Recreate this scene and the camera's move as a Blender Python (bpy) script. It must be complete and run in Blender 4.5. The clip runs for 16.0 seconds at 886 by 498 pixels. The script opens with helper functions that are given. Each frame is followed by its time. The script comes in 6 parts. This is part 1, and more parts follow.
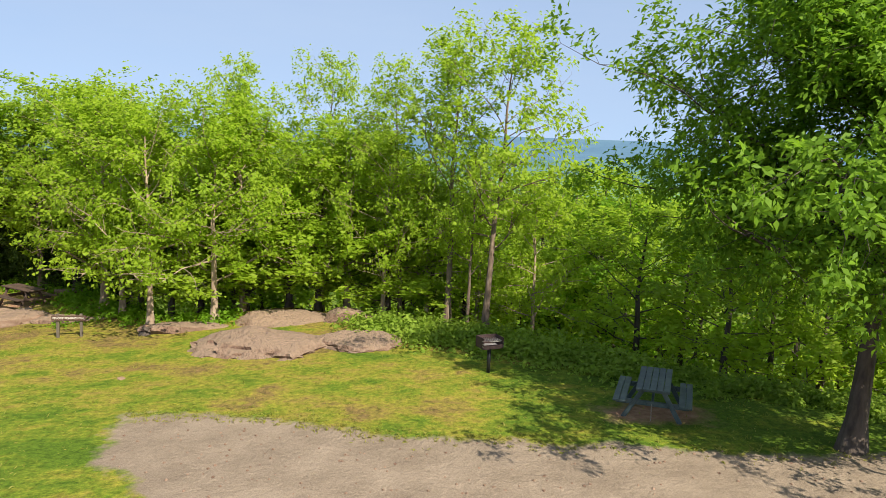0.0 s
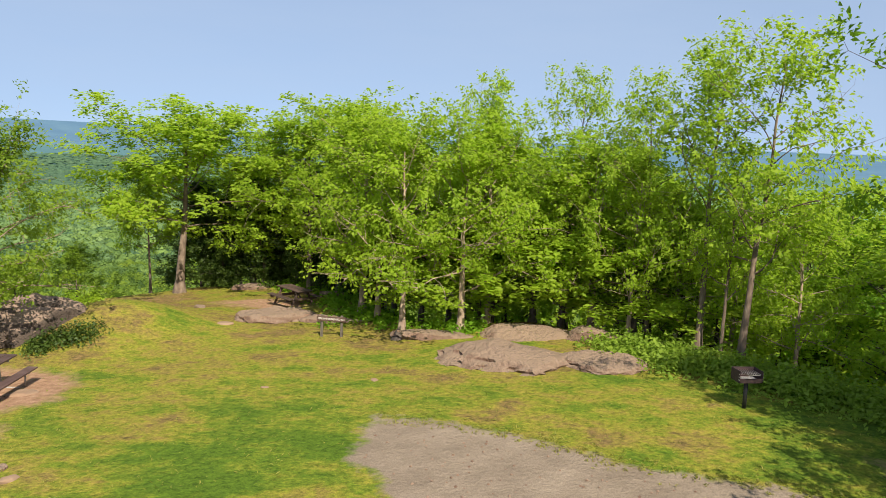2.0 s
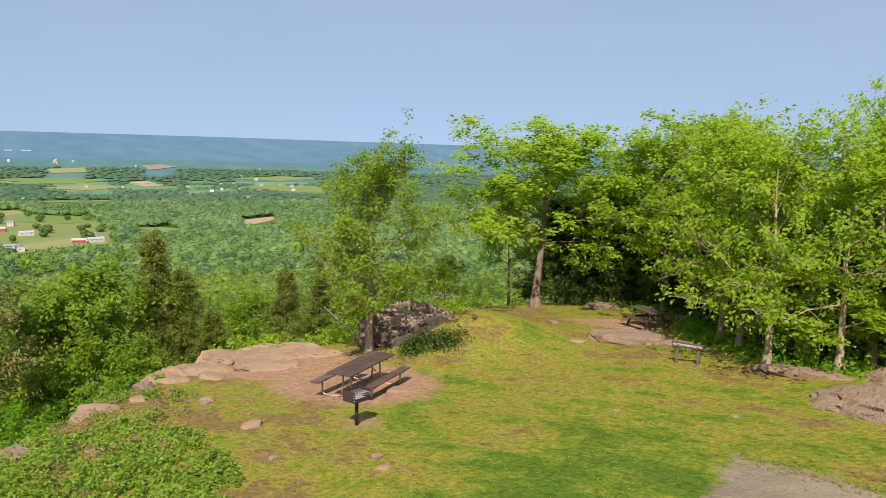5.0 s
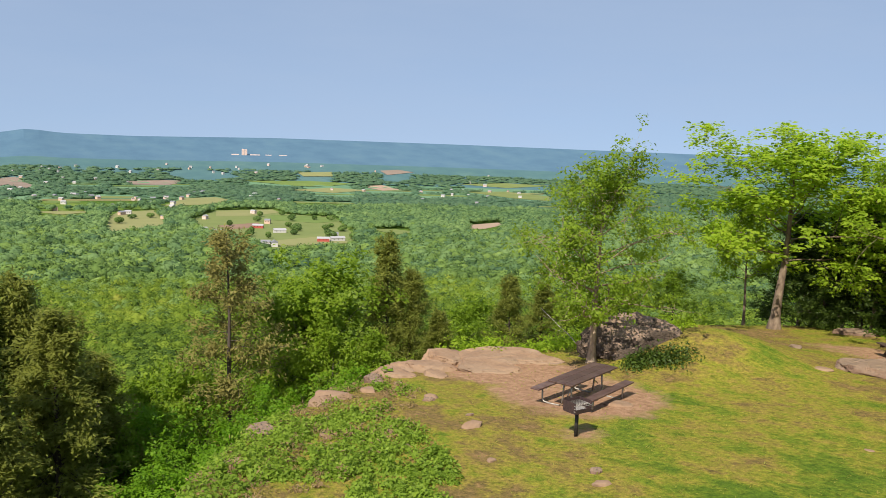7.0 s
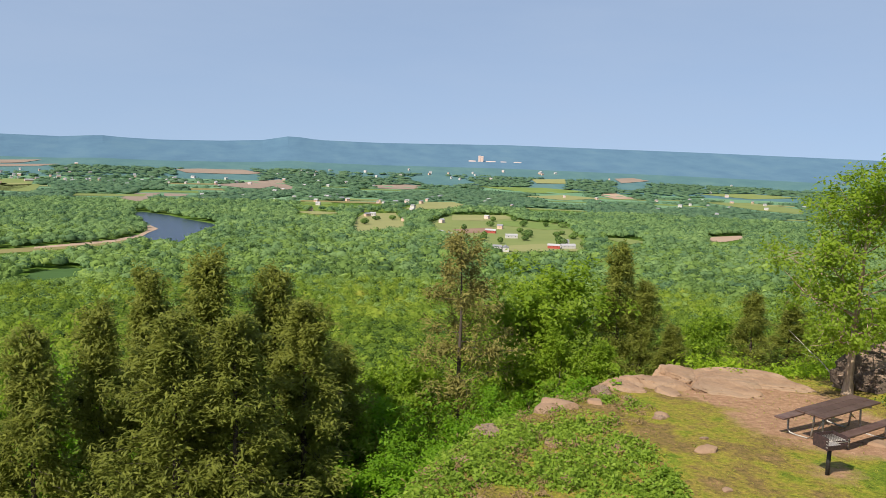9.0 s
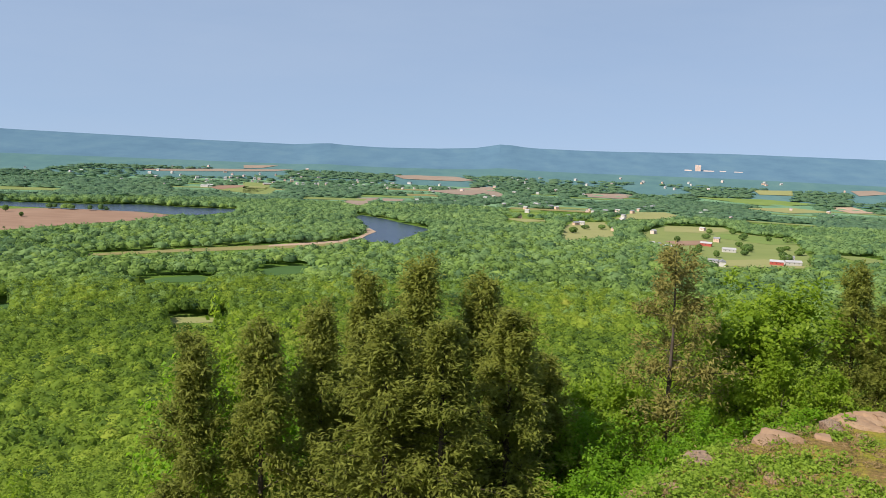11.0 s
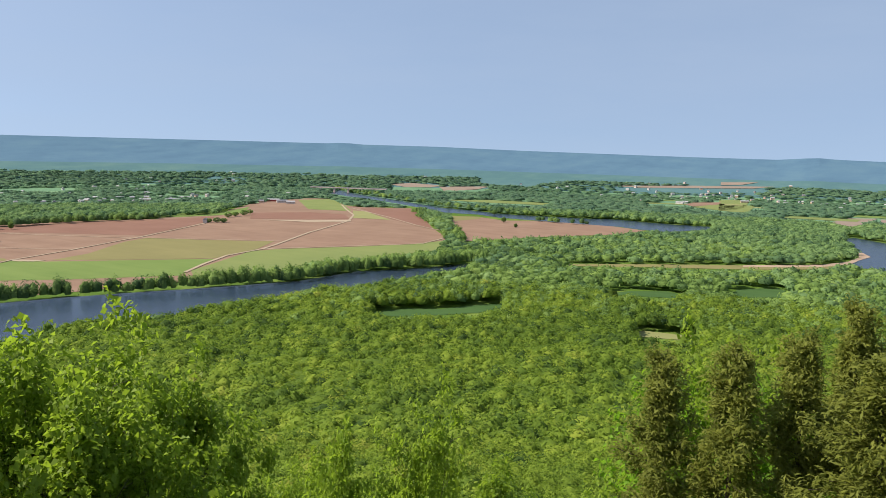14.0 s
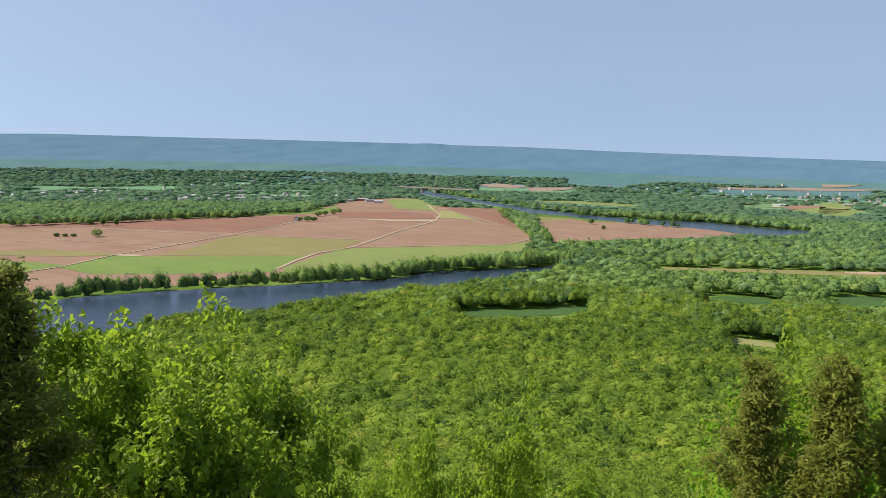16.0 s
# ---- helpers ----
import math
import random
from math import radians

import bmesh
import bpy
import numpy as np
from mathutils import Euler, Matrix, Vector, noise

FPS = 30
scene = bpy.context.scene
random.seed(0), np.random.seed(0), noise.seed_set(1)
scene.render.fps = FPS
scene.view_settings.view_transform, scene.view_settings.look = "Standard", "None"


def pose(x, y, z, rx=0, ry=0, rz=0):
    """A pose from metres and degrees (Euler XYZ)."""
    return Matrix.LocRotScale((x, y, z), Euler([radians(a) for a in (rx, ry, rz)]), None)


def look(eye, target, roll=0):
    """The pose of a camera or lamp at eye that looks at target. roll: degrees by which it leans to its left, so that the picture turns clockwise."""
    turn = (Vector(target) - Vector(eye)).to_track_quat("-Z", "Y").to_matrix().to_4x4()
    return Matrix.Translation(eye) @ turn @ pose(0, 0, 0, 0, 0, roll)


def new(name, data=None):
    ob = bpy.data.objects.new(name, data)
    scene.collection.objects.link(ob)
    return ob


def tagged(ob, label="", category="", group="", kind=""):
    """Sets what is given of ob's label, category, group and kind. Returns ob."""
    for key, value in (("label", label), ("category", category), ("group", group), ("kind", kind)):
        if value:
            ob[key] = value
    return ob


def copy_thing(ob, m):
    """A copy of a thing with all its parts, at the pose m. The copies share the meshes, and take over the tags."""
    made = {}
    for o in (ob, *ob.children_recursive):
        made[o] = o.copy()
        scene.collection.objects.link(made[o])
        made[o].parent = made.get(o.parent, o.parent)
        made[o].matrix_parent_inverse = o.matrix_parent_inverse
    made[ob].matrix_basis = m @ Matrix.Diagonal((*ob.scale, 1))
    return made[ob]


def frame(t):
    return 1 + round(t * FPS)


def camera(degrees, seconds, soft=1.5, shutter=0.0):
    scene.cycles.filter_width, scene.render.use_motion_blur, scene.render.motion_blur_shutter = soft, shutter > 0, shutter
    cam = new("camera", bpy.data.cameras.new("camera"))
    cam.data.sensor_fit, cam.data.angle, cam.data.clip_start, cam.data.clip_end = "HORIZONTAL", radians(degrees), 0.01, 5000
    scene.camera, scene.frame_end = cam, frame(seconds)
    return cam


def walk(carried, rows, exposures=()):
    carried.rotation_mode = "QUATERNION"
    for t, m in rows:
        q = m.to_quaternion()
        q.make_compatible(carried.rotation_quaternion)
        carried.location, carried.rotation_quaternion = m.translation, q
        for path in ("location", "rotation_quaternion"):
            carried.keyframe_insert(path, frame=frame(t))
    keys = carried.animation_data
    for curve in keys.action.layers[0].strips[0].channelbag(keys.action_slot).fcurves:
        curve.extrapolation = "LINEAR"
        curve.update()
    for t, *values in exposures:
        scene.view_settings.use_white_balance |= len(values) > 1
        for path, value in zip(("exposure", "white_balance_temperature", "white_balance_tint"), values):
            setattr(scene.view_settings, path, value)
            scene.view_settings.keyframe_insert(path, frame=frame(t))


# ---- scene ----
cam = camera(58.12, 16.0, soft=0.85)
PATH = [
    (0, (-0.000, -0.000, 5.131), (-0.041, 9.902, 3.733), 2.37),
    (0.5, (-0.057, 0.051, 5.129), (-1.129, 9.899, 3.759), 2.37),
    (1, (-0.108, 0.100, 5.130), (-1.967, 9.832, 3.777), 2.35),
    (1.5, (-0.146, 0.149, 5.139), (-2.664, 9.732, 3.791), 2.57),
    (2, (-0.175, 0.194, 5.161), (-3.178, 9.637, 3.815), 2.39),
    (2.5, (-0.206, 0.242, 5.184), (-3.655, 9.531, 3.835), 2.30),
    (3, (-0.241, 0.279, 5.189), (-4.329, 9.307, 3.853), 2.02),
    (3.5, (-0.294, 0.316, 5.179), (-5.057, 9.010, 3.867), 1.93),
    (4, (-0.354, 0.351, 5.160), (-5.787, 8.647, 3.876), 1.72),
    (4.5, (-0.425, 0.395, 5.144), (-6.474, 8.255, 3.865), 1.67),
    (4.7, (-0.447, 0.410, 5.139), (-6.783, 8.041, 3.868), 1.53),
    (6.8, (-0.617, 0.480, 5.090), (-8.956, 5.864, 3.870), 1.77),
    (7, (-0.638, 0.478, 5.087), (-9.128, 5.615, 3.853), 1.84),
    (7.5, (-0.682, 0.475, 5.079), (-9.537, 4.948, 3.822), 2.00),
    (8, (-0.726, 0.479, 5.071), (-9.852, 4.370, 3.811), 1.99),
    (8.5, (-0.767, 0.481, 5.060), (-10.140, 3.736, 3.808), 2.04),
    (9, (-0.808, 0.483, 5.054), (-10.409, 2.987, 3.810), 2.16),
    (9.2, (-0.823, 0.479, 5.053), (-10.505, 2.646, 3.802), 2.12),
    (11.3, (-0.956, 0.427, 5.105), (-10.867, -0.040, 3.857), 2.37),
    (11.5, (-0.968, 0.421, 5.107), (-10.858, -0.357, 3.856), 2.34),
    (12, (-0.995, 0.405, 5.108), (-10.774, -1.271, 3.855), 2.05),
    (12.5, (-1.026, 0.390, 5.111), (-10.577, -2.291, 3.851), 2.02),
    (13, (-1.058, 0.348, 5.114), (-10.235, -3.419, 3.857), 1.88),
    (13.5, (-1.092, 0.293, 5.117), (-9.806, -4.454, 3.881), 1.56),
    (14, (-1.126, 0.244, 5.120), (-9.395, -5.245, 3.897), 1.29),
    (14.5, (-1.160, 0.200, 5.121), (-9.165, -5.661, 3.873), 1.23),
    (15, (-1.191, 0.161, 5.121), (-8.993, -5.966, 3.862), 1.23),
    (15.5, (-1.220, 0.127, 5.120), (-8.913, -6.138, 3.868), 1.28),
    (16, (-1.247, 0.095, 5.119), (-8.873, -6.253, 3.876), 1.36),
]
walk(cam, [(t, look(eye, target, roll)) for t, eye, target, roll in PATH],
     exposures=[(0, 0.90), (2, 0.75), (4, 0.66), (7, 0.57), (9, 0.58), (12.5, 0.60), (16, 0.58)])

# ---- world, sun and exposure ----
SUN_DIR = Vector((0.575 * 0.70, -0.818 * 0.70, 0.714)).normalized()
world = bpy.data.worlds.new("sky")
scene.world = world
world.use_nodes = True
wn = world.node_tree.nodes
sky = wn.new("ShaderNodeTexSky")
sky.sky_type = "NISHITA"
sky.sun_disc = False
sky.sun_elevation = math.asin(SUN_DIR.z)
sky.sun_rotation = math.atan2(SUN_DIR.x, SUN_DIR.y)
sky.altitude = 200
sky.air_density = 1.0
sky.dust_density = 1.6
sky.ozone_density = 1.6
wn["Background"].inputs["Strength"].default_value = 0.11
# the sky's own vector, lifted a little so that the murk at the horizon stays below the hills
lift = wn.new("ShaderNodeMapping")
lift.inputs["Location"].default_value = (0, 0, 0.20)
direction = wn.new("ShaderNodeTexCoord")
world.node_tree.links.new(direction.outputs["Generated"], lift.inputs["Vector"])
world.node_tree.links.new(lift.outputs[0], sky.inputs["Vector"])
# a thin veil of high haze, thicker in streaks
streak = wn.new("ShaderNodeTexNoise")
streak.inputs["Scale"].default_value = 1.6
streak.inputs["Detail"].default_value = 6.0
streak.inputs["Roughness"].default_value = 0.6
shape = wn.new("ShaderNodeMapping")
shape.inputs["Scale"].default_value = (1.0, 1.0, 5.0)
world.node_tree.links.new(direction.outputs["Generated"], shape.inputs["Vector"])
world.node_tree.links.new(shape.outputs[0], streak.inputs["Vector"])
veil = wn.new("ShaderNodeMapRange")
veil.inputs["From Min"].default_value, veil.inputs["From Max"].default_value = 0.3, 0.75
veil.inputs["To Min"].default_value, veil.inputs["To Max"].default_value = 0.42, 0.68
world.node_tree.links.new(streak.outputs[0], veil.inputs["Value"])
haze = wn.new("ShaderNodeMix")
haze.data_type = "RGBA"
haze.inputs[7].default_value = (2.75, 3.38, 4.45, 1)
world.node_tree.links.new(veil.outputs[0], haze.inputs["Factor"])
world.node_tree.links.new(sky.outputs[0], haze.inputs[6])
world.node_tree.links.new(haze.outputs[2], wn["Background"].inputs["Color"])
sun = new("sun", bpy.data.lights.new("sun", "SUN"))
sun.data.energy = 4.8
sun.data.angle = radians(0.53)
sun.data.color = (1.0, 0.925, 0.79)
sun.matrix_world = look((0, 0, 60), Vector((0, 0, 60)) - SUN_DIR)


# ---- materials ----
def material(name):
    m = bpy.data.materials.new(name)
    m.use_nodes = True
    return m, m.node_tree.nodes, m.node_tree.links, m.node_tree.nodes["Principled BSDF"]


def ramp(nodes, stops):
    r = nodes.new("ShaderNodeValToRGB")
    while len(r.color_ramp.elements) < len(stops):
        r.color_ramp.elements.new(0.5)
    for e, (p, c) in zip(r.color_ramp.elements, stops):
        e.position, e.color = p, (*c, 1)
    return r


def noise_node(nodes, links, scale, detail=4.0, rough=0.55, space="Object", stretch=None, distortion=0.0):
    co = nodes.new("ShaderNodeTexCoord")
    n = nodes.new("ShaderNodeTexNoise")
    n.inputs["Scale"].default_value = scale
    n.inputs["Detail"].default_value = detail
    n.inputs["Roughness"].default_value = rough
    n.inputs["Distortion"].default_value = distortion
    out = co.outputs[space]
    if stretch:
        mp = nodes.new("ShaderNodeMapping")
        mp.inputs["Scale"].default_value = stretch
        links.new(out, mp.inputs["Vector"])
        out = mp.outputs[0]
    links.new(out, n.inputs["Vector"])
    return n


def mix(nodes, links, fac, a, b, blend="MIX"):
    m = nodes.new("ShaderNodeMix")
    m.data_type, m.blend_type = "RGBA", blend
    for sock, v in ((m.inputs["Factor"], fac), (m.inputs[6], a), (m.inputs[7], b)):
        if isinstance(v, (int, float)):
            sock.default_value = v
        elif isinstance(v, tuple):
            sock.default_value = (*v, 1)
        else:
            links.new(v, sock)
    return m.outputs[2]


def maths(nodes, links, op, a, b=0.0, clamp=False):
    m = nodes.new("ShaderNodeMath")
    m.operation, m.use_clamp = op, clamp
    for sock, v in zip(m.inputs, (a, b)):
        if isinstance(v, (int, float)):
            sock.default_value = v
        else:
            links.new(v, sock)
    return m.outputs[0]


def bump(nodes, links, bsdf, height, strength, distance):
    b = nodes.new("ShaderNodeBump")
    b.inputs["Strength"].default_value = strength
    b.inputs["Distance"].default_value = distance
    links.new(height, b.inputs["Height"])
    links.new(b.outputs[0], bsdf.inputs["Normal"])


def grained(name, stops, scale, rough=0.8, bump_scale=None, bump_strength=0.4, bump_dist=0.02, stretch=None, wear=None, metal=0.0, detail=5.0, vary=0.0, top=None):
    """A surface with colour grain, larger stains and fine relief."""
    m, n, l, b = material(name)
    a = noise_node(n, l, scale, detail, 0.6, stretch=stretch)
    col = ramp(n, stops)
    l.new(a.outputs[0], col.inputs[0])
    out = col.outputs[0]
    if wear:
        w = noise_node(n, l, scale * 0.18, 3.0)
        k = ramp(n, [(0.42, (0, 0, 0)), (0.62, (1, 1, 1))])
        l.new(w.outputs[0], k.inputs[0])
        out = mix(n, l, k.outputs[0], out, wear)
    if vary:
        oi = n.new("ShaderNodeObjectInfo")
        out = mix(n, l, maths(n, l, "MULTIPLY", oi.outputs["Random"], vary), out, tuple(c * 0.45 for c in stops[0][1]))
    # the top colour goes on where the surface faces up, broken by the grain
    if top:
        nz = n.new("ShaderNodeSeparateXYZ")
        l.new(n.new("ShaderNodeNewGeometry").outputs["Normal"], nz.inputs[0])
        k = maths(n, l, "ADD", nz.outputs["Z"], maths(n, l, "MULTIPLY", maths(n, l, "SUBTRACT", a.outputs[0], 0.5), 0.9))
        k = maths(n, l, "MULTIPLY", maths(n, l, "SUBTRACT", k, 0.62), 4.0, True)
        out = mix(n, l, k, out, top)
    l.new(out, b.inputs["Base Color"])
    b.inputs["Roughness"].default_value = rough
    b.inputs["Metallic"].default_value = metal
    r = noise_node(n, l, bump_scale or scale * 3, 4.0, 0.65, stretch=stretch)
    bump(n, l, b, r.outputs[0], bump_strength, bump_dist)
    return m


def leafy(name, dark, light, through_col, rough=0.55, amount=0.45, spread=0.5):
    """Leaves: thin, a little glossy, letting sunlight through; hue varies leaf by leaf and tree by tree."""
    m, n, l, b = material(name)
    g = n.new("ShaderNodeNewGeometry")
    oi = n.new("ShaderNodeObjectInfo")
    big = noise_node(n, l, 0.55, 2.0)
    v = maths(n, l, "ADD", maths(n, l, "MULTIPLY", g.outputs["Random Per Island"], spread), maths(n, l, "MULTIPLY", big.outputs[0], 0.75))
    v = maths(n, l, "ADD", v, maths(n, l, "MULTIPLY", oi.outputs["Random"], 0.25))
    v = maths(n, l, "SUBTRACT", v, 0.20, True)
    col = mix(n, l, v, dark, light)
    l.new(col, b.inputs["Base Color"])
    b.inputs["Roughness"].default_value = rough
    b.inputs["Specular IOR Level"].default_value = 0.25
    t = n.new("ShaderNodeBsdfTranslucent")
    l.new(mix(n, l, 0.5, col, through_col), t.inputs[0])
    ms = n.new("ShaderNodeMixShader")
    ms.inputs[0].default_value = amount
    l.new(b.outputs[0], ms.inputs[1])
    l.new(t.outputs[0], ms.inputs[2])
    l.new(ms.outputs[0], n["Material Output"].inputs[0])
    return m


def canopy(name, shades, scale=0.35, thin=0.48):
    """Woods seen from above: stands, crowns and leaf clumps each of another green."""
    m, n, l, b = material(name)
    g = n.new("ShaderNodeNewGeometry")
    tone = n.new("ShaderNodeAttribute")
    tone.attribute_name = "tone"
    a = noise_node(n, l, scale * 0.32, 3.0, 0.6)
    f = noise_node(n, l, scale * 3.2, 3.0, 0.7)
    v = maths(n, l, "ADD", maths(n, l, "MULTIPLY", g.outputs["Random Per Island"], 0.12), maths(n, l, "MULTIPLY", a.outputs[0], 0.35))
    v = maths(n, l, "ADD", v, maths(n, l, "MULTIPLY", tone.outputs["Fac"], 0.75))
    v = maths(n, l, "ADD", v, maths(n, l, "MULTIPLY", f.outputs[0], 0.35))
    v = maths(n, l, "SUBTRACT", v, 0.32)
    col = ramp(n, shades)
    l.new(v, col.inputs[0])
    l.new(col.outputs[0], b.inputs["Base Color"])
    b.inputs["Roughness"].default_value = 0.8
    b.inputs["Specular IOR Level"].default_value = 0.2
    bump(n, l, b, f.outputs[0], 0.7, 0.12 / scale)
    t = n.new("ShaderNodeBsdfTranslucent")
    l.new(col.outputs[0], t.inputs[0])
    ms = n.new("ShaderNodeMixShader")
    ms.inputs[0].default_value = thin
    l.new(b.outputs[0], ms.inputs[1])
    l.new(t.outputs[0], ms.inputs[2])
    l.new(ms.outputs[0], n["Material Output"].inputs[0])
    return m


def plain(name, colour, rough=0.6, metal=0.0):
    m, n, l, b = material(name)
    a = noise_node(n, l, 14.0, 3.0)
    l.new(mix(n, l, a.outputs[0], tuple(c * 0.8 for c in colour), tuple(min(1, c * 1.15) for c in colour)), b.inputs["Base Color"])
    b.inputs["Roughness"].default_value = rough
    b.inputs["Metallic"].default_value = metal
    return m


M_LEAF = leafy("leaf_spring_green", (0.200, 0.310, 0.020), (0.355, 0.475, 0.034), (0.54, 0.74, 0.045), 0.6, 0.6)
M_LEAF_YELLOW = leafy("leaf_yellow_green", (0.250, 0.345, 0.020), (0.42, 0.51, 0.036), (0.64, 0.77, 0.05), 0.6, 0.62)
M_LEAF_DEEP = leafy("leaf_deep_green", (0.085, 0.190, 0.012), (0.21, 0.37, 0.018), (0.33, 0.58, 0.025), 0.6, 0.55)
M_LEAF_OLIVE = leafy("leaf_olive_green", (0.105, 0.190, 0.014), (0.265, 0.360, 0.030), (0.38, 0.54, 0.04), 0.55, 0.55)
# dark green taken close to black, so the leaf colour carries deep shade
M_LEAF_SHADY = leafy("leaf_shadow_green", (0.028, 0.055, 0.008), (0.085, 0.13, 0.018), (0.10, 0.16, 0.02), 0.5, 0.35)
M_CEDAR = leafy("cedar_foliage", (0.085, 0.108, 0.017), (0.270, 0.290, 0.052), (0.37, 0.40, 0.08), 0.7, 0.5)
M_CEDAR_THIN = leafy("thin_cedar_foliage", (0.09, 0.098, 0.022), (0.29, 0.25, 0.07), (0.3, 0.28, 0.07), 0.7, 0.35)
M_WEED = leafy("weeds", (0.115, 0.195, 0.018), (0.31, 0.42, 0.05), (0.38, 0.56, 0.06), 0.6, 0.5)
M_GRASS = leafy("grass_blades", (0.13, 0.16, 0.018), (0.34, 0.30, 0.065), (0.4, 0.4, 0.06), 0.6, 0.4)
M_LEAF_SHADE = leafy("shade_tree_leaf", (0.080, 0.175, 0.012), (0.205, 0.350, 0.020), (0.30, 0.52, 0.025), 0.6, 0.5)
M_BARK = grained("grey_brown_bark", [(0.3, (0.080, 0.054, 0.038)), (0.55, (0.18, 0.128, 0.09)), (0.75, (0.31, 0.235, 0.175))], 9.0, 0.95, 22.0, 0.9, 0.03, (1, 1, 0.22))
M_BARK_PALE = grained("pale_bark", [(0.3, (0.19, 0.130, 0.088)), (0.55, (0.35, 0.255, 0.18)), (0.8, (0.50, 0.39, 0.29))], 7.0, 0.95, 20.0, 0.8, 0.03, (1, 1, 0.25))
M_BARK_DARK = grained("dark_bark", [(0.3, (0.035, 0.026, 0.02)), (0.6, (0.09, 0.068, 0.052))], 9.0, 0.95, 22.0, 0.9, 0.03, (1, 1, 0.22))
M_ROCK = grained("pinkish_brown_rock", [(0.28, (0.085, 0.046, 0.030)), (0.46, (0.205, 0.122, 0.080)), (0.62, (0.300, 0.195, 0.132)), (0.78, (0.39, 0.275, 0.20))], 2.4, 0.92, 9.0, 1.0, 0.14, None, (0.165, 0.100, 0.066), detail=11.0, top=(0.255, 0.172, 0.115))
M_ROCK_RED = grained("reddish_sandstone", [(0.25, (0.155, 0.088, 0.052)), (0.5, (0.275, 0.170, 0.102)), (0.75, (0.365, 0.245, 0.158))], 1.1, 0.92, 6.0, 0.8, 0.06, None, (0.23, 0.155, 0.10), detail=11.0)
# dark rock, its sides deepened by shade put into the colour; brown top
M_ROCK_DARK = grained("dark_rock_with_shaded_sides", [(0.28, (0.030, 0.022, 0.018)), (0.48, (0.085, 0.060, 0.044)), (0.75, (0.20, 0.142, 0.102))], 1.8, 0.92, 7.0, 1.0, 0.14, None, (0.06, 0.042, 0.032), detail=11.0, top=(0.28, 0.19, 0.135))
M_TABLE_BROWN = grained("brown_painted_planks", [(0.3, (0.065, 0.034, 0.028)), (0.7, (0.115, 0.062, 0.050))], 18.0, 0.55, 40.0, 0.25, 0.004, (1, 0.08, 1), (0.14, 0.085, 0.07), vary=0.5)
M_TABLE_GREEN = grained("dark_blue_green_painted_planks", [(0.3, (0.020, 0.036, 0.040)), (0.7, (0.050, 0.080, 0.085))], 18.0, 0.5, 40.0, 0.25, 0.004, (1, 0.08, 1), (0.075, 0.10, 0.10), vary=0.5)
M_TABLE_WOOD = grained("weathered_brown_planks", [(0.3, (0.050, 0.028, 0.020)), (0.7, (0.13, 0.080, 0.058))], 18.0, 0.7, 40.0, 0.3, 0.004, (1, 0.08, 1), vary=0.5)
M_STEEL = grained("galvanised_tube", [(0.3, (0.22, 0.20, 0.18)), (0.7, (0.40, 0.37, 0.33))], 25.0, 0.5, 60.0, 0.1, 0.002, metal=0.5)
M_IRON = grained("black_iron", [(0.3, (0.010, 0.010, 0.011)), (0.7, (0.035, 0.032, 0.031))], 20.0, 0.6, 60.0, 0.3, 0.003, metal=0.3)
M_RUST = grained("sooty_rusted_iron", [(0.3, (0.022, 0.014, 0.014)), (0.6, (0.060, 0.032, 0.030))], 16.0, 0.75, 50.0, 0.4, 0.003, metal=0.2)
M_ASH = grained("ash_and_grate", [(0.3, (0.18, 0.16, 0.15)), (0.7, (0.45, 0.42, 0.40))], 40.0, 0.9)
M_SIGN = grained("dark_brown_sign_board", [(0.3, (0.060, 0.032, 0.022)), (0.7, (0.11, 0.062, 0.044))], 16.0, 0.6, 40.0, 0.2, 0.003, (0.1, 1, 1))
M_POST = grained("sign_post_wood", [(0.3, (0.060, 0.05, 0.035)), (0.7, (0.15, 0.12, 0.085))], 14.0, 0.8, 40.0, 0.3, 0.004, (1, 1, 0.1))
M_LETTER = plain("cream_letters", (0.75, 0.70, 0.60), 0.6)
M_WHITE = plain("white_siding", (0.50, 0.47, 0.44), 0.6)
M_RED = plain("barn_red", (0.34, 0.06, 0.045), 0.7)
M_TAN = plain("tan_brick", (0.52, 0.36, 0.27), 0.8)
M_PINK = plain("pale_concrete", (0.62, 0.47, 0.42), 0.8)
M_ROOF_GREY = plain("grey_roof", (0.20, 0.20, 0.22), 0.7)
M_ROOF_PALE = plain("pale_metal_roof", (0.34, 0.33, 0.34), 0.6)
M_GLASS_DARK = plain("dark_window", (0.02, 0.025, 0.03), 0.15)
M_CANOPY = canopy("woods_canopy", [(0.0, (0.064, 0.116, 0.023)), (0.3, (0.124, 0.200, 0.024)), (0.6, (0.204, 0.290, 0.032)), (0.85, (0.290, 0.366, 0.046)), (1.0, (0.336, 0.360, 0.060))])
# canopies for farther rings, with growing amounts of distance haze in the green
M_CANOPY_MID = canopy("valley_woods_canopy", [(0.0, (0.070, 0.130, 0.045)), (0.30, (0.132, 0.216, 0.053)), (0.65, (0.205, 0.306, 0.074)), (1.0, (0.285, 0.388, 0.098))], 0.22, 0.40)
M_CANOPY_FARTHER = canopy("hazy_valley_woods_canopy", [(0.0, (0.096, 0.178, 0.082)), (0.30, (0.150, 0.250, 0.096)), (0.65, (0.210, 0.320, 0.114)), (1.0, (0.275, 0.385, 0.136))], 0.22, 0.45)
M_CANOPY_FAR = canopy("hazy_far_woods_canopy", [(0.0, (0.138, 0.245, 0.150)), (0.5, (0.172, 0.290, 0.162)), (1.0, (0.22, 0.335, 0.175))], 0.12, 0.62)


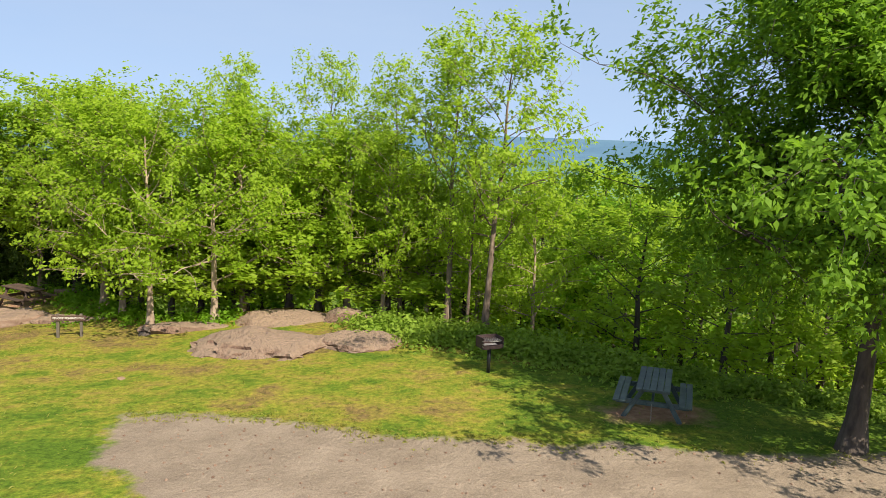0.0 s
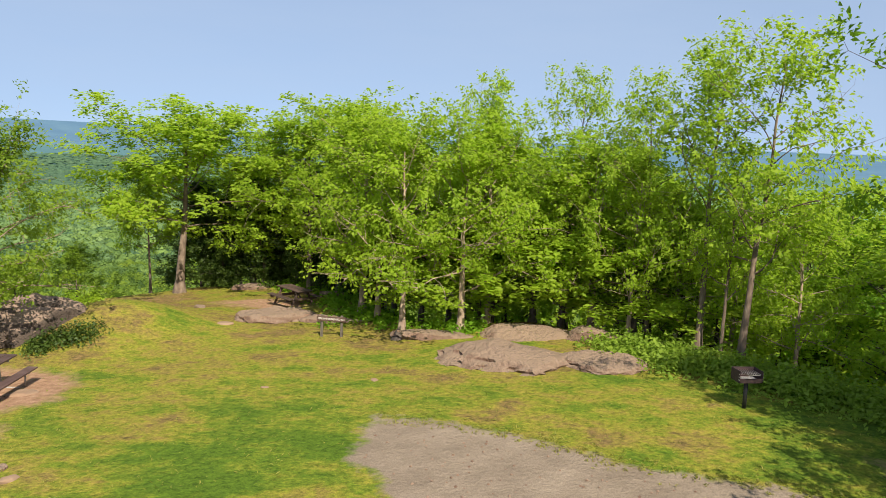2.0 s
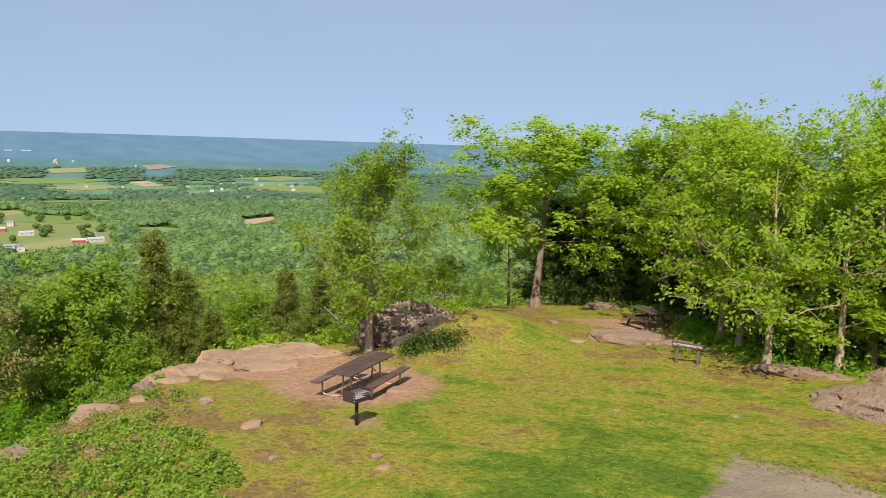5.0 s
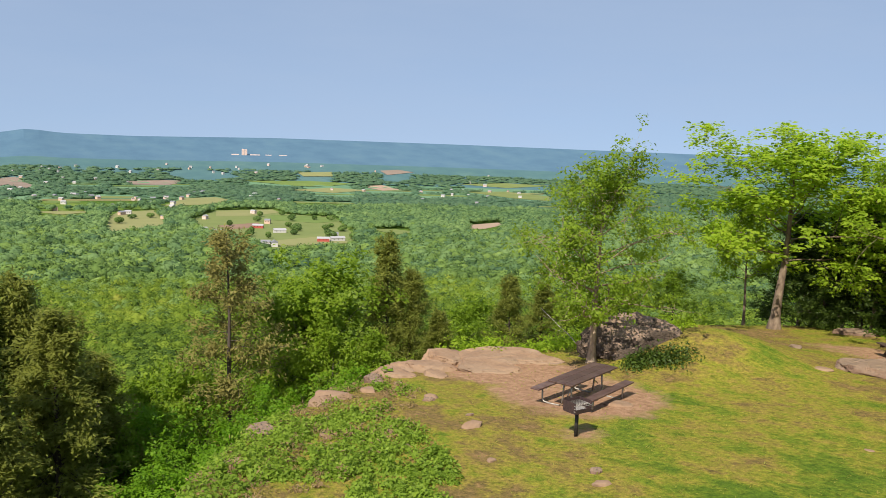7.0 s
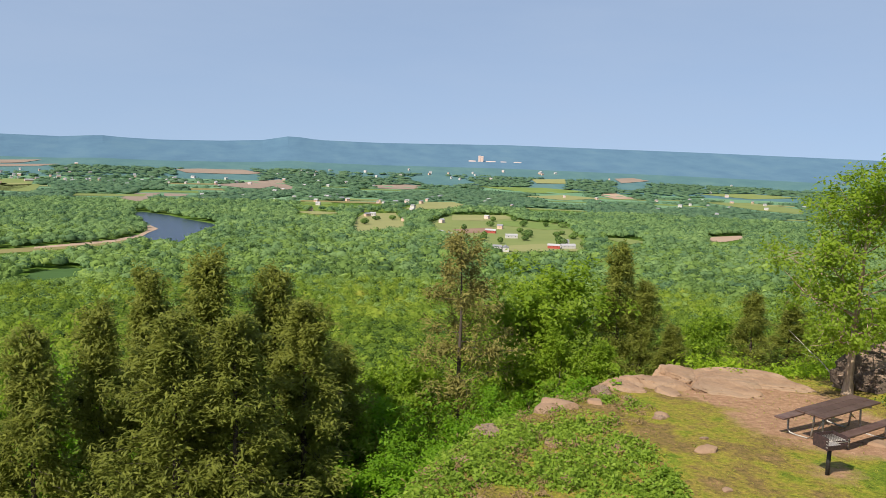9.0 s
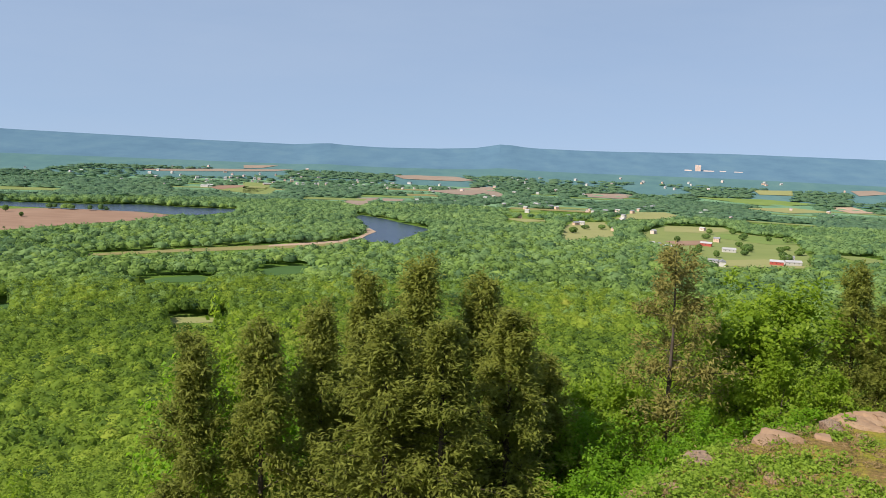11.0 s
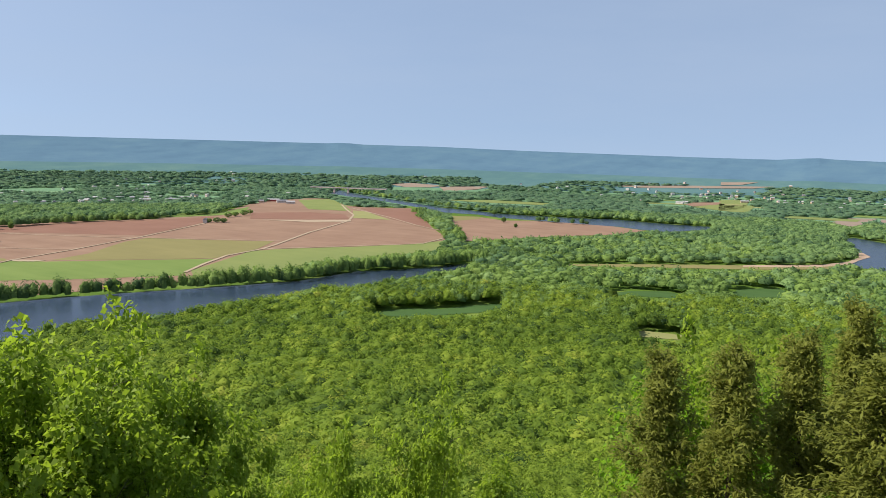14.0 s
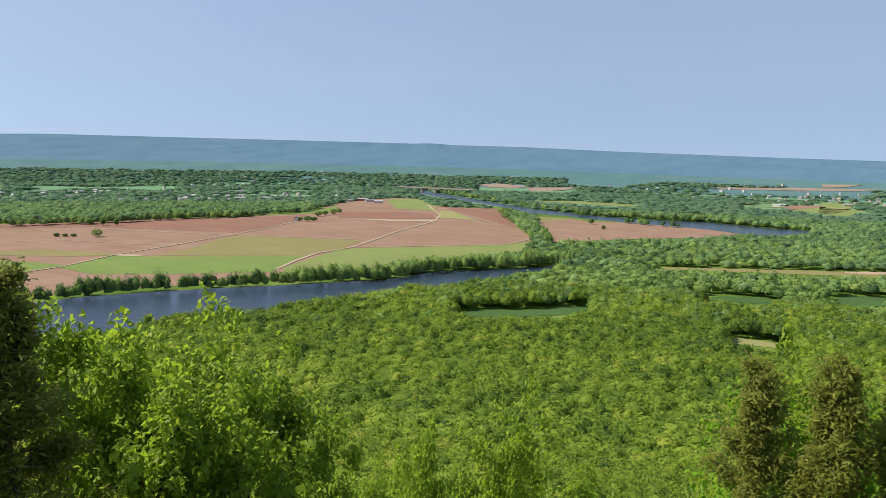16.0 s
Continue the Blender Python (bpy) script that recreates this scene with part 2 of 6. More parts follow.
def field_material(name, a, b, stripe=0.06):
    m, n, l, bs = material(name)
    s = noise_node(n, l, stripe, 3.0, 0.6, stretch=(1.0, 0.12, 1.0))
    g = noise_node(n, l, 0.012, 4.0, 0.6)
    v = maths(n, l, "ADD", maths(n, l, "MULTIPLY", s.outputs[0], 0.7), maths(n, l, "MULTIPLY", g.outputs[0], 0.9))
    v = maths(n, l, "SUBTRACT", v, 0.3, True)
    l.new(mix(n, l, v, a, b), bs.inputs["Base Color"])
    bs.inputs["Roughness"].default_value = 0.95
    bs.inputs["Specular IOR Level"].default_value = 0.1
    return m


M_PLOUGHED = field_material("ploughed_soil", (0.165, 0.098, 0.068), (0.275, 0.182, 0.130))
M_REDSOIL = field_material("red_ploughed_soil", (0.165, 0.086, 0.062), (0.225, 0.125, 0.092))
# ploughed soil paled and muted, so the far fields carry distance haze
M_FAR_SOIL = field_material("hazy_far_soil", (0.200, 0.150, 0.118), (0.255, 0.200, 0.160))
M_CROP = field_material("young_crop", (0.095, 0.150, 0.036), (0.165, 0.215, 0.062))
M_OLIVE = field_material("thin_crop", (0.155, 0.142, 0.058), (0.215, 0.190, 0.080))
M_MEADOW = field_material("meadow", (0.125, 0.165, 0.052), (0.195, 0.215, 0.075))
M_HAY = field_material("hay_field", (0.180, 0.195, 0.075), (0.255, 0.240, 0.105))
M_TRACK = field_material("pale_track", (0.28, 0.215, 0.15), (0.37, 0.295, 0.22))
M_SAND = field_material("river_sand", (0.28, 0.195, 0.14), (0.37, 0.275, 0.205))
M_POND = field_material("duckweed_pond", (0.035, 0.075, 0.022), (0.065, 0.12, 0.035))

m, n, l, b = material("river_water")
b.inputs["Base Color"].default_value = (0.022, 0.036, 0.062, 1)
b.inputs["Roughness"].default_value = 0.24
b.inputs["IOR"].default_value = 1.33
r = noise_node(n, l, 0.25, 4.0, 0.65)
bump(n, l, b, r.outputs[0], 0.9, 0.6)
M_WATER = m


def ground_material():
    """Mown grass with dry patches, trodden soil and the gravel drive; the shapes come as distances stored on the mesh."""
    m, n, l, b = material("hilltop_ground")

    def stored(name):
        a = n.new("ShaderNodeAttribute")
        a.attribute_name = name
        return a.outputs["Fac"]

    def edge(name, wobble_scale, wobble, soft):
        w = noise_node(n, l, wobble_scale, 5.0, 0.7)
        d = maths(n, l, "ADD", stored(name), maths(n, l, "MULTIPLY", maths(n, l, "SUBTRACT", w.outputs[0], 0.5), wobble))
        return maths(n, l, "ADD", maths(n, l, "MULTIPLY", d, -1.0 / soft), 0.5, True)

    patch = noise_node(n, l, 0.42, 6.0, 0.72, stretch=(1.0, 1.5, 1.0))
    fine = noise_node(n, l, 1.7, 7.0, 0.78, distortion=0.4)
    blade = noise_node(n, l, 28.0, 4.0, 0.8)
    v = maths(n, l, "ADD", maths(n, l, "MULTIPLY", patch.outputs[0], 2.5), maths(n, l, "MULTIPLY", fine.outputs[0], 1.2))
    v = maths(n, l, "ADD", v, maths(n, l, "MULTIPLY", stored("dryness"), 0.55))
    v = maths(n, l, "SUBTRACT", v, 1.66)
    grass = ramp(n, [(0.04, (0.084, 0.140, 0.013)), (0.26, (0.142, 0.184, 0.018)), (0.46, (0.220, 0.212, 0.028)), (0.62, (0.242, 0.194, 0.041)), (0.80, (0.175, 0.124, 0.042)), (0.94, (0.205, 0.138, 0.054)), (1.0, (0.25, 0.16, 0.07))])
    l.new(v, grass.inputs[0])
    speck = ramp(n, [(0.35, (0.62, 0.62, 0.62)), (0.68, (1.22, 1.22, 1.22))])
    l.new(blade.outputs[0], speck.inputs[0])
    col = mix(n, l, 0.8, grass.outputs[0], speck.outputs[0], "MULTIPLY")
    tuft = noise_node(n, l, 8.0, 5.0, 0.75)
    shade = ramp(n, [(0.34, (0.42, 0.48, 0.42)), (0.50, (1.0, 1.0, 1.0)), (0.66, (1.5, 1.4, 1.3))])
    l.new(tuft.outputs[0], shade.inputs[0])
    col = mix(n, l, 0.8, col, shade.outputs[0], "MULTIPLY")
    # steep wooded slopes below the brink: leaf litter and low green
    litter = ramp(n, [(0.35, (0.026, 0.022, 0.012)), (0.55, (0.040, 0.052, 0.012)), (0.75, (0.070, 0.100, 0.018))])
    l.new(fine.outputs[0], litter.inputs[0])
    col = mix(n, l, edge("slope", 0.6, 1.4, 0.8), col, litter.outputs[0])
    # trodden soil
    sn = noise_node(n, l, 5.0, 6.0, 0.7)
    soil = ramp(n, [(0.3, (0.21, 0.115, 0.066)), (0.55, (0.335, 0.20, 0.122)), (0.75, (0.43, 0.285, 0.185))])
    l.new(sn.outputs[0], soil.inputs[0])
    col = mix(n, l, edge("soil", 1.3, 1.6, 0.5), col, soil.outputs[0])
    # gravel
    gn = noise_node(n, l, 38.0, 3.0, 0.8)
    gl = noise_node(n, l, 0.8, 5.0, 0.65)
    gv = maths(n, l, "ADD", maths(n, l, "MULTIPLY", gn.outputs[0], 0.6), maths(n, l, "MULTIPLY", gl.outputs[0], 0.5))
    gravel = ramp(n, [(0.32, (0.112, 0.082, 0.058)), (0.50, (0.212, 0.162, 0.116)), (0.75, (0.35, 0.275, 0.200))])
    l.new(gv, gravel.inputs[0])
    col = mix(n, l, edge("gravel", 1.1, 1.3, 0.22), col, gravel.outputs[0])
    l.new(col, b.inputs["Base Color"])
    b.inputs["Roughness"].default_value = 0.95
    b.inputs["Specular IOR Level"].default_value = 0.1
    bump(n, l, b, tuft.outputs[0], 0.8, 0.08)
    return m


def valley_material(name, a, b_, c, scale):
    m, n, l, b = material(name)
    v = noise_node(n, l, scale, 6.0, 0.7)
    w = noise_node(n, l, 0.0035, 4.0, 0.6, stretch=(1.0, 2.2, 1.0))
    s = maths(n, l, "ADD", maths(n, l, "MULTIPLY", v.outputs[0], 0.6), maths(n, l, "MULTIPLY", w.outputs[0], 0.6))
    r = ramp(n, [(0.42, a), (0.60, b_), (0.76, c)])
    l.new(s, r.inputs[0])
    l.new(r.outputs[0], b.inputs["Base Color"])
    b.inputs["Roughness"].default_value = 0.95
    b.inputs["Specular IOR Level"].default_value = 0.05
    bump(n, l, b, v.outputs[0], 0.8, 4.0)
    return m


M_GROUND = ground_material()
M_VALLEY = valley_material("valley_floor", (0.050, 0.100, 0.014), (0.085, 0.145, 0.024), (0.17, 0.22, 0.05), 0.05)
# distance haze is put into these three colours, bluer ring by ring
M_FAR = valley_material("hazy_far_valley", (0.095, 0.180, 0.110), (0.120, 0.215, 0.122), (0.155, 0.248, 0.130), 0.012)
M_FOOT = valley_material("hazy_foot_of_the_hills", (0.064, 0.128, 0.142), (0.075, 0.146, 0.152), (0.092, 0.165, 0.158), 0.010)
M_HILL = valley_material("haze_blue_hills", (0.070, 0.130, 0.195), (0.082, 0.150, 0.215), (0.094, 0.165, 0.222), 0.008)


# ---- mesh tools ----
def mesh_object(name, verts, faces, mat, parent=None, smooth=False):
    me = bpy.data.meshes.new(name)
    verts = np.asarray(verts, dtype=np.float32).reshape(-1, 3)
    if isinstance(faces, np.ndarray):
        k = faces.shape[1]
        me.vertices.add(len(verts))
        me.vertices.foreach_set("co", verts.ravel())
        me.loops.add(faces.size)
        me.loops.foreach_set("vertex_index", faces.astype(np.int32).ravel())
        me.polygons.add(len(faces))
        me.polygons.foreach_set("loop_start", np.arange(0, faces.size, k, dtype=np.int32))
        me.update(calc_edges=True)
    else:
        me.from_pydata([tuple(v) for v in verts.tolist()], [], faces)
    me.materials.append(mat)
    if smooth:
        me.polygons.foreach_set("use_smooth", np.ones(len(me.polygons), dtype=bool))
    ob = new(name, me)
    ob.parent = parent
    return ob


def part(name, bm, mat, parent=None, label="", smooth=False):
    me = bpy.data.meshes.new(name)
    bm.to_mesh(me)
    bm.free()
    me.materials.append(mat)
    if smooth:
        me.polygons.foreach_set("use_smooth", np.ones(len(me.polygons), dtype=bool))
    ob = new(name, me)
    ob.parent = parent
    if label:
        ob["label"] = label
    return ob


def box(bm, size, m, bevel=0.006):
    made = bmesh.ops.create_cube(bm, size=1.0, matrix=m @ Matrix.Diagonal((*size, 1)))
    if bevel:
        edges = list({e for v in made["verts"] for e in v.link_edges})
        bmesh.ops.bevel(bm, geom=edges, offset=bevel, segments=1, affect="EDGES", profile=0.5)


def tube_arrays(points, radii, sides=6):
    """Verts and quads of a tapering tube along points."""
    p = np.asarray(points, float)
    t = np.gradient(p, axis=0)
    t /= np.linalg.norm(t, axis=1)[:, None] + 1e-9
    ref = np.where(np.abs(t[:, 2:3]) > 0.9, [[1.0, 0, 0]], [[0, 0, 1.0]])
    u = np.cross(t, ref)
    u /= np.linalg.norm(u, axis=1)[:, None] + 1e-9
    w = np.cross(t, u)
    a = np.linspace(0, 2 * np.pi, sides, endpoint=False)
    ring = p[:, None] + np.asarray(radii)[:, None, None] * (np.cos(a)[None, :, None] * u[:, None] + np.sin(a)[None, :, None] * w[:, None])
    k = len(p)
    i = np.arange(k - 1)[:, None] * sides + np.arange(sides)[None]
    j = np.arange(k - 1)[:, None] * sides + (np.arange(sides)[None] + 1) % sides
    faces = np.stack([i, j, j + sides, i + sides], -1).reshape(-1, 4)
    return ring.reshape(-1, 3), faces


def tube_part(name, paths, mat, parent, sides=8):
    """One part out of one or more tubes: paths of (points, radius)."""
    vs, fs, base = [], [], 0
    for pts, r in paths:
        rr = np.full(len(pts), r) if np.isscalar(r) else np.asarray(r)
        v, f = tube_arrays(pts, rr, sides)
        vs.append(v)
        fs.append(f + base)
        base += len(v)
        caps_v = np.array([pts[0], pts[-1]], float)
        k = len(pts)
        ring0 = np.arange(sides) + base - len(v)
        ring1 = ring0 + (k - 1) * sides
        vs.append(caps_v)
        c0, c1 = base, base + 1
        fs.append(np.stack([np.full(sides, c0), np.roll(ring0, -1), ring0, ring0], 1)[:, [0, 1, 2, 2]] * 0 + np.stack([np.full(sides, c0), np.roll(ring0, -1), ring0, np.full(sides, c0)], 1))
        fs.append(np.stack([np.full(sides, c1), ring1, np.roll(ring1, -1), np.full(sides, c1)], 1))
        base += 2
    quads = np.concatenate(fs)
    faces = [tuple(dict.fromkeys(q)) for q in quads.tolist()]
    return mesh_object(name, np.concatenate(vs), faces, mat, parent, True)


def hash2(ix, iy, seed):
    h = (ix.astype(np.int64) * 374761393 + iy.astype(np.int64) * 668265263 + seed * 1442695041) & 0x7FFFFFFF
    h = ((h ^ (h >> 13)) * 1274126177) & 0x7FFFFFFF
    return ((h ^ (h >> 16)) & 0xFFFF) / 65535.0


def value_noise(x, y, scale, seed=0, octaves=3):
    total, amp, norm = 0.0, 1.0, 0.0
    for o in range(octaves):
        u, v = x / scale, y / scale
        ix, iy = np.floor(u), np.floor(v)
        fx, fy = u - ix, v - iy
        fx, fy = fx * fx * (3 - 2 * fx), fy * fy * (3 - 2 * fy)
        a, b_, c, d = hash2(ix, iy, seed + o), hash2(ix + 1, iy, seed + o), hash2(ix, iy + 1, seed + o), hash2(ix + 1, iy + 1, seed + o)
        total = total + amp * ((a * (1 - fx) + b_ * fx) * (1 - fy) + (c * (1 - fx) + d * fx) * fy - 0.5)
        norm += amp
        amp *= 0.5
        scale *= 0.5
    return total / norm


def inside(poly, x, y):
    x, y = np.asarray(x, float), np.asarray(y, float)
    r = np.zeros(x.shape, bool)
    for (x0, y0), (x1, y1) in zip(poly, poly[1:] + poly[:1]):
        c = (y0 > y) != (y1 > y)
        with np.errstate(divide="ignore", invalid="ignore"):
            r ^= c & (x < (x1 - x0) * (y - y0) / ((y1 - y0) or 1e-9) + x0)
    return r


def distance(poly, x, y, closed=True):
    """Distance to a plan outline, below zero inside it."""
    x, y = np.asarray(x, float), np.asarray(y, float)
    d = np.full(x.shape, 1e9)
    ends = poly[1:] + poly[:1] if closed else poly[1:]
    for (x0, y0), (x1, y1) in zip(poly, ends):
        dx, dy = x1 - x0, y1 - y0
        t = np.clip(((x - x0) * dx + (y - y0) * dy) / (dx * dx + dy * dy), 0, 1)
        d = np.minimum(d, np.hypot(x - x0 - t * dx, y - y0 - t * dy))
    return np.where(inside(poly, x, y), -d, d) if closed else d


# ---- the lie of the land ----
PLAIN = -155.0
EYE_Z = 5.1
BRINK = [(30, 5), (14, 14), (8.9, 15.6), (6.3, 17.0), (3.2, 19.4), (1.9, 20.3), (-2.3, 22.6), (-5, 24.2), (-8.1, 22.7), (-10.6, 24.5), (-14, 29.2), (-18, 31.4), (-20.9, 30.0), (-23.4, 26.8),
         (-21.4, 21.0), (-22.3, 17.2), (-23.6, 15.4), (-22.4, 12.8), (-21, 10.4), (-19.5, 8.2), (-17.2, 5.8), (-14.9, 4.2), (-12, 2.0), (-9, -1), (-6.5, -4.5), (-3, -8), (0, -12), (8, -20), (22, -22), (36, -10)]
GRAVEL = [(-6.1, 14.7), (-3.9, 14.6), (-2.2, 14.0), (-0.7, 13.3), (2.2, 13.2), (6.0, 13.1), (9, 13.3), (18, 12), (20, 2), (2, 2), (-2.0, 8.0), (-4.7, 11.6), (-5.6, 12.4)]
SKYLINE = [(-180, 0.25), (-12, 0.22), (20, 0.05), (28, 0.02), (40, 0.22), (58, 0.40), (71, 0.44), (74, 0.38), (80, 0.26), (84.5, 0.30), (85.6, 0.44), (86.6, 0.47), (88.2, 0.16), (91, 0.0), (95, -0.08), (97.4, -0.02),
           (98.8, 0.08), (101, -0.10), (107, -0.05), (118, 0.12), (124, 0.27), (129.6, 0.31), (130.7, 0.41), (132, 0.34), (141, 0.37), (156.5, 0.38), (160, 0.27), (180, 0.25)]


def lawn(x, y):
    u = -(x + 1.0) / 1.5
    return -0.085 * 1.5 * np.logaddexp(0.0, u)


def height(x, y):
    """Height of the ground: the hilltop, its steep sides, the flat valley and the far rise to the skyline."""
    x, y = np.asarray(x, float), np.asarray(y, float)
    r = np.hypot(x, y)
    az = np.degrees(np.arctan2(-x, y))
    s = np.maximum(distance(BRINK, x, y), 0)
    s = s * s / (s + 1.2)
    top = lawn(np.maximum(x, -26), y) + value_noise(x, y, 6.0, 3) * 0.16 + value_noise(x, y, 1.6, 9, 2) * 0.05 + 1.05 * np.exp(-((x + 17.9) ** 2 + (y - 20.9) ** 2) / 7.0)
    reach = np.interp(az, [-180, -20, 20, 50, 70, 180], [220, 260, 260, 210, 185, 185])
    cliff = np.clip((az - 50) / 12, 0, 1) * 4.0 * (1 - np.exp(-s / 2.0))
    z = top - cliff + (PLAIN - top) * (1 - np.exp(-s / reach)) + np.clip(s / 40, 0, 1) * value_noise(x, y, 45.0, 5) * 5 * np.clip(1 - r / 900, 0, 1)
    el0 = math.atan2(PLAIN - EYE_Z, 3300.0)
    k = np.clip((r - 3300.0) / 1400.0, 0, 1)
    el = el0 + (np.radians(np.interp(az, [a for a, e in SKYLINE], [e for a, e in SKYLINE])) - el0) * k
    far = EYE_Z + r * np.tan(el) - np.clip((r - 4700) / 200, 0, 1) * 300
    return np.where(r > 3300, far, z)


def ground_z(x, y):
    return float(height(np.array([x]), np.array([y]))[0])


def build_ground():
    radii = np.concatenate([[0.004], np.arange(0.4, 48, 0.4), np.geomspace(48.5, 4700, 165), [4800, 4900]])
    cols = 420
    az = np.linspace(0, 2 * np.pi, cols, endpoint=False)
    x = (-np.sin(az)[None] * radii[:, None]).ravel()
    y = (np.cos(az)[None] * radii[:, None]).ravel()
    z = height(x, y)
    i = np.arange(len(radii) - 1)[:, None] * cols + np.arange(cols)[None]
    j = np.arange(len(radii) - 1)[:, None] * cols + (np.arange(cols)[None] + 1) % cols
    quads = np.stack([i, i + cols, j + cols, j], -1).reshape(-1, 4)
    ob = mesh_object("ground", np.stack([x, y, z], 1), quads[:, ::-1].copy(), M_GROUND, None, True)
    me = ob.data
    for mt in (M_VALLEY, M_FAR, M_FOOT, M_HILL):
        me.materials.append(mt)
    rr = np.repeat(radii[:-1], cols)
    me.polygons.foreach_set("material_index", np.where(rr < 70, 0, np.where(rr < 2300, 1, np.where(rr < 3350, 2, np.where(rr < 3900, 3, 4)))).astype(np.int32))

    # the far side of the skyline turns off sharply
    me.polygons.foreach_set("use_smooth", rr < 4350)

    def store(name, values):
        me.attributes.new(name, "FLOAT", "POINT").data.foreach_set("value", np.asarray(values, dtype=np.float32))

    store("gravel", distance(GRAVEL, x, y))
    store("slope", 0.5 - distance(BRINK, x, y))
    spots = [(-16.6, 14.4, 2.6, 2.0), (-20.4, 14.6, 2.4, 1.8), (-19, 15.2, 2.6, 1.4), (4.2, 14.9, 0.9, 0.6), (-15.4, 26.4, 2.0, 1.0), (-13.6, 12.0, 0.5, 0.4)]
    store("soil", np.min([(np.hypot((x - a) / p, (y - b_) / q) - 1) * min(p, q) for a, b_, p, q in spots], axis=0))
    dry = 0.50 + 0.28 * np.clip((-x - 2) / 10, -1, 1) + value_noise(x, y, 5.0, 21) * 0.9 + value_noise(x, y, 1.7, 33, 2) * 0.55
    dry = dry - 0.8 * np.exp(-((x + 8) ** 2 + (y - 12.5) ** 2) / 10) - 0.5 * np.clip((x + 1) / 4, 0, 1)
    store("dryness", np.clip(dry, -0.6, 1.2))
    tagged(ob, "grassy hilltop with dry patches above a wide wooded valley", "ground", kind="structure")


build_ground()


# ---- trees ----
def leaf_quads(rng, centres, size, narrow=0.55, up=0.5, droop=0.0, heart=None, outward=0.7, axes=None):
    """A bent four-cornered leaf at every centre."""
    k = len(centres)
    nrm = rng.normal(size=(k, 3)) * 0.6 + [0, 0, up]
    if heart is not None:
        away = centres - heart
        nrm += outward * away / (np.linalg.norm(away, axis=1)[:, None] + 1e-9)
    nrm /= np.linalg.norm(nrm, axis=1)[:, None] + 1e-9
    ax = rng.normal(size=(k, 3)) + [0, 0, -droop]
    if axes is not None:
        ax = axes + rng.normal(size=(k, 3)) * 0.35
    ax -= (ax * nrm).sum(1)[:, None] * nrm
    ax /= np.linalg.norm(ax, axis=1)[:, None] + 1e-9
    side = np.cross(nrm, ax)
    s = size * rng.uniform(0.6, 1.35, k)[:, None]
    fold = nrm * s * 0.16
    v = np.stack([centres - ax * s * 0.5, centres + side * s * narrow * 0.5 + fold, centres + ax * s * 0.55, centres - side * s * narrow * 0.5 + fold], 1)
    return v.reshape(-1, 3), np.arange(4 * k).reshape(-1, 4)


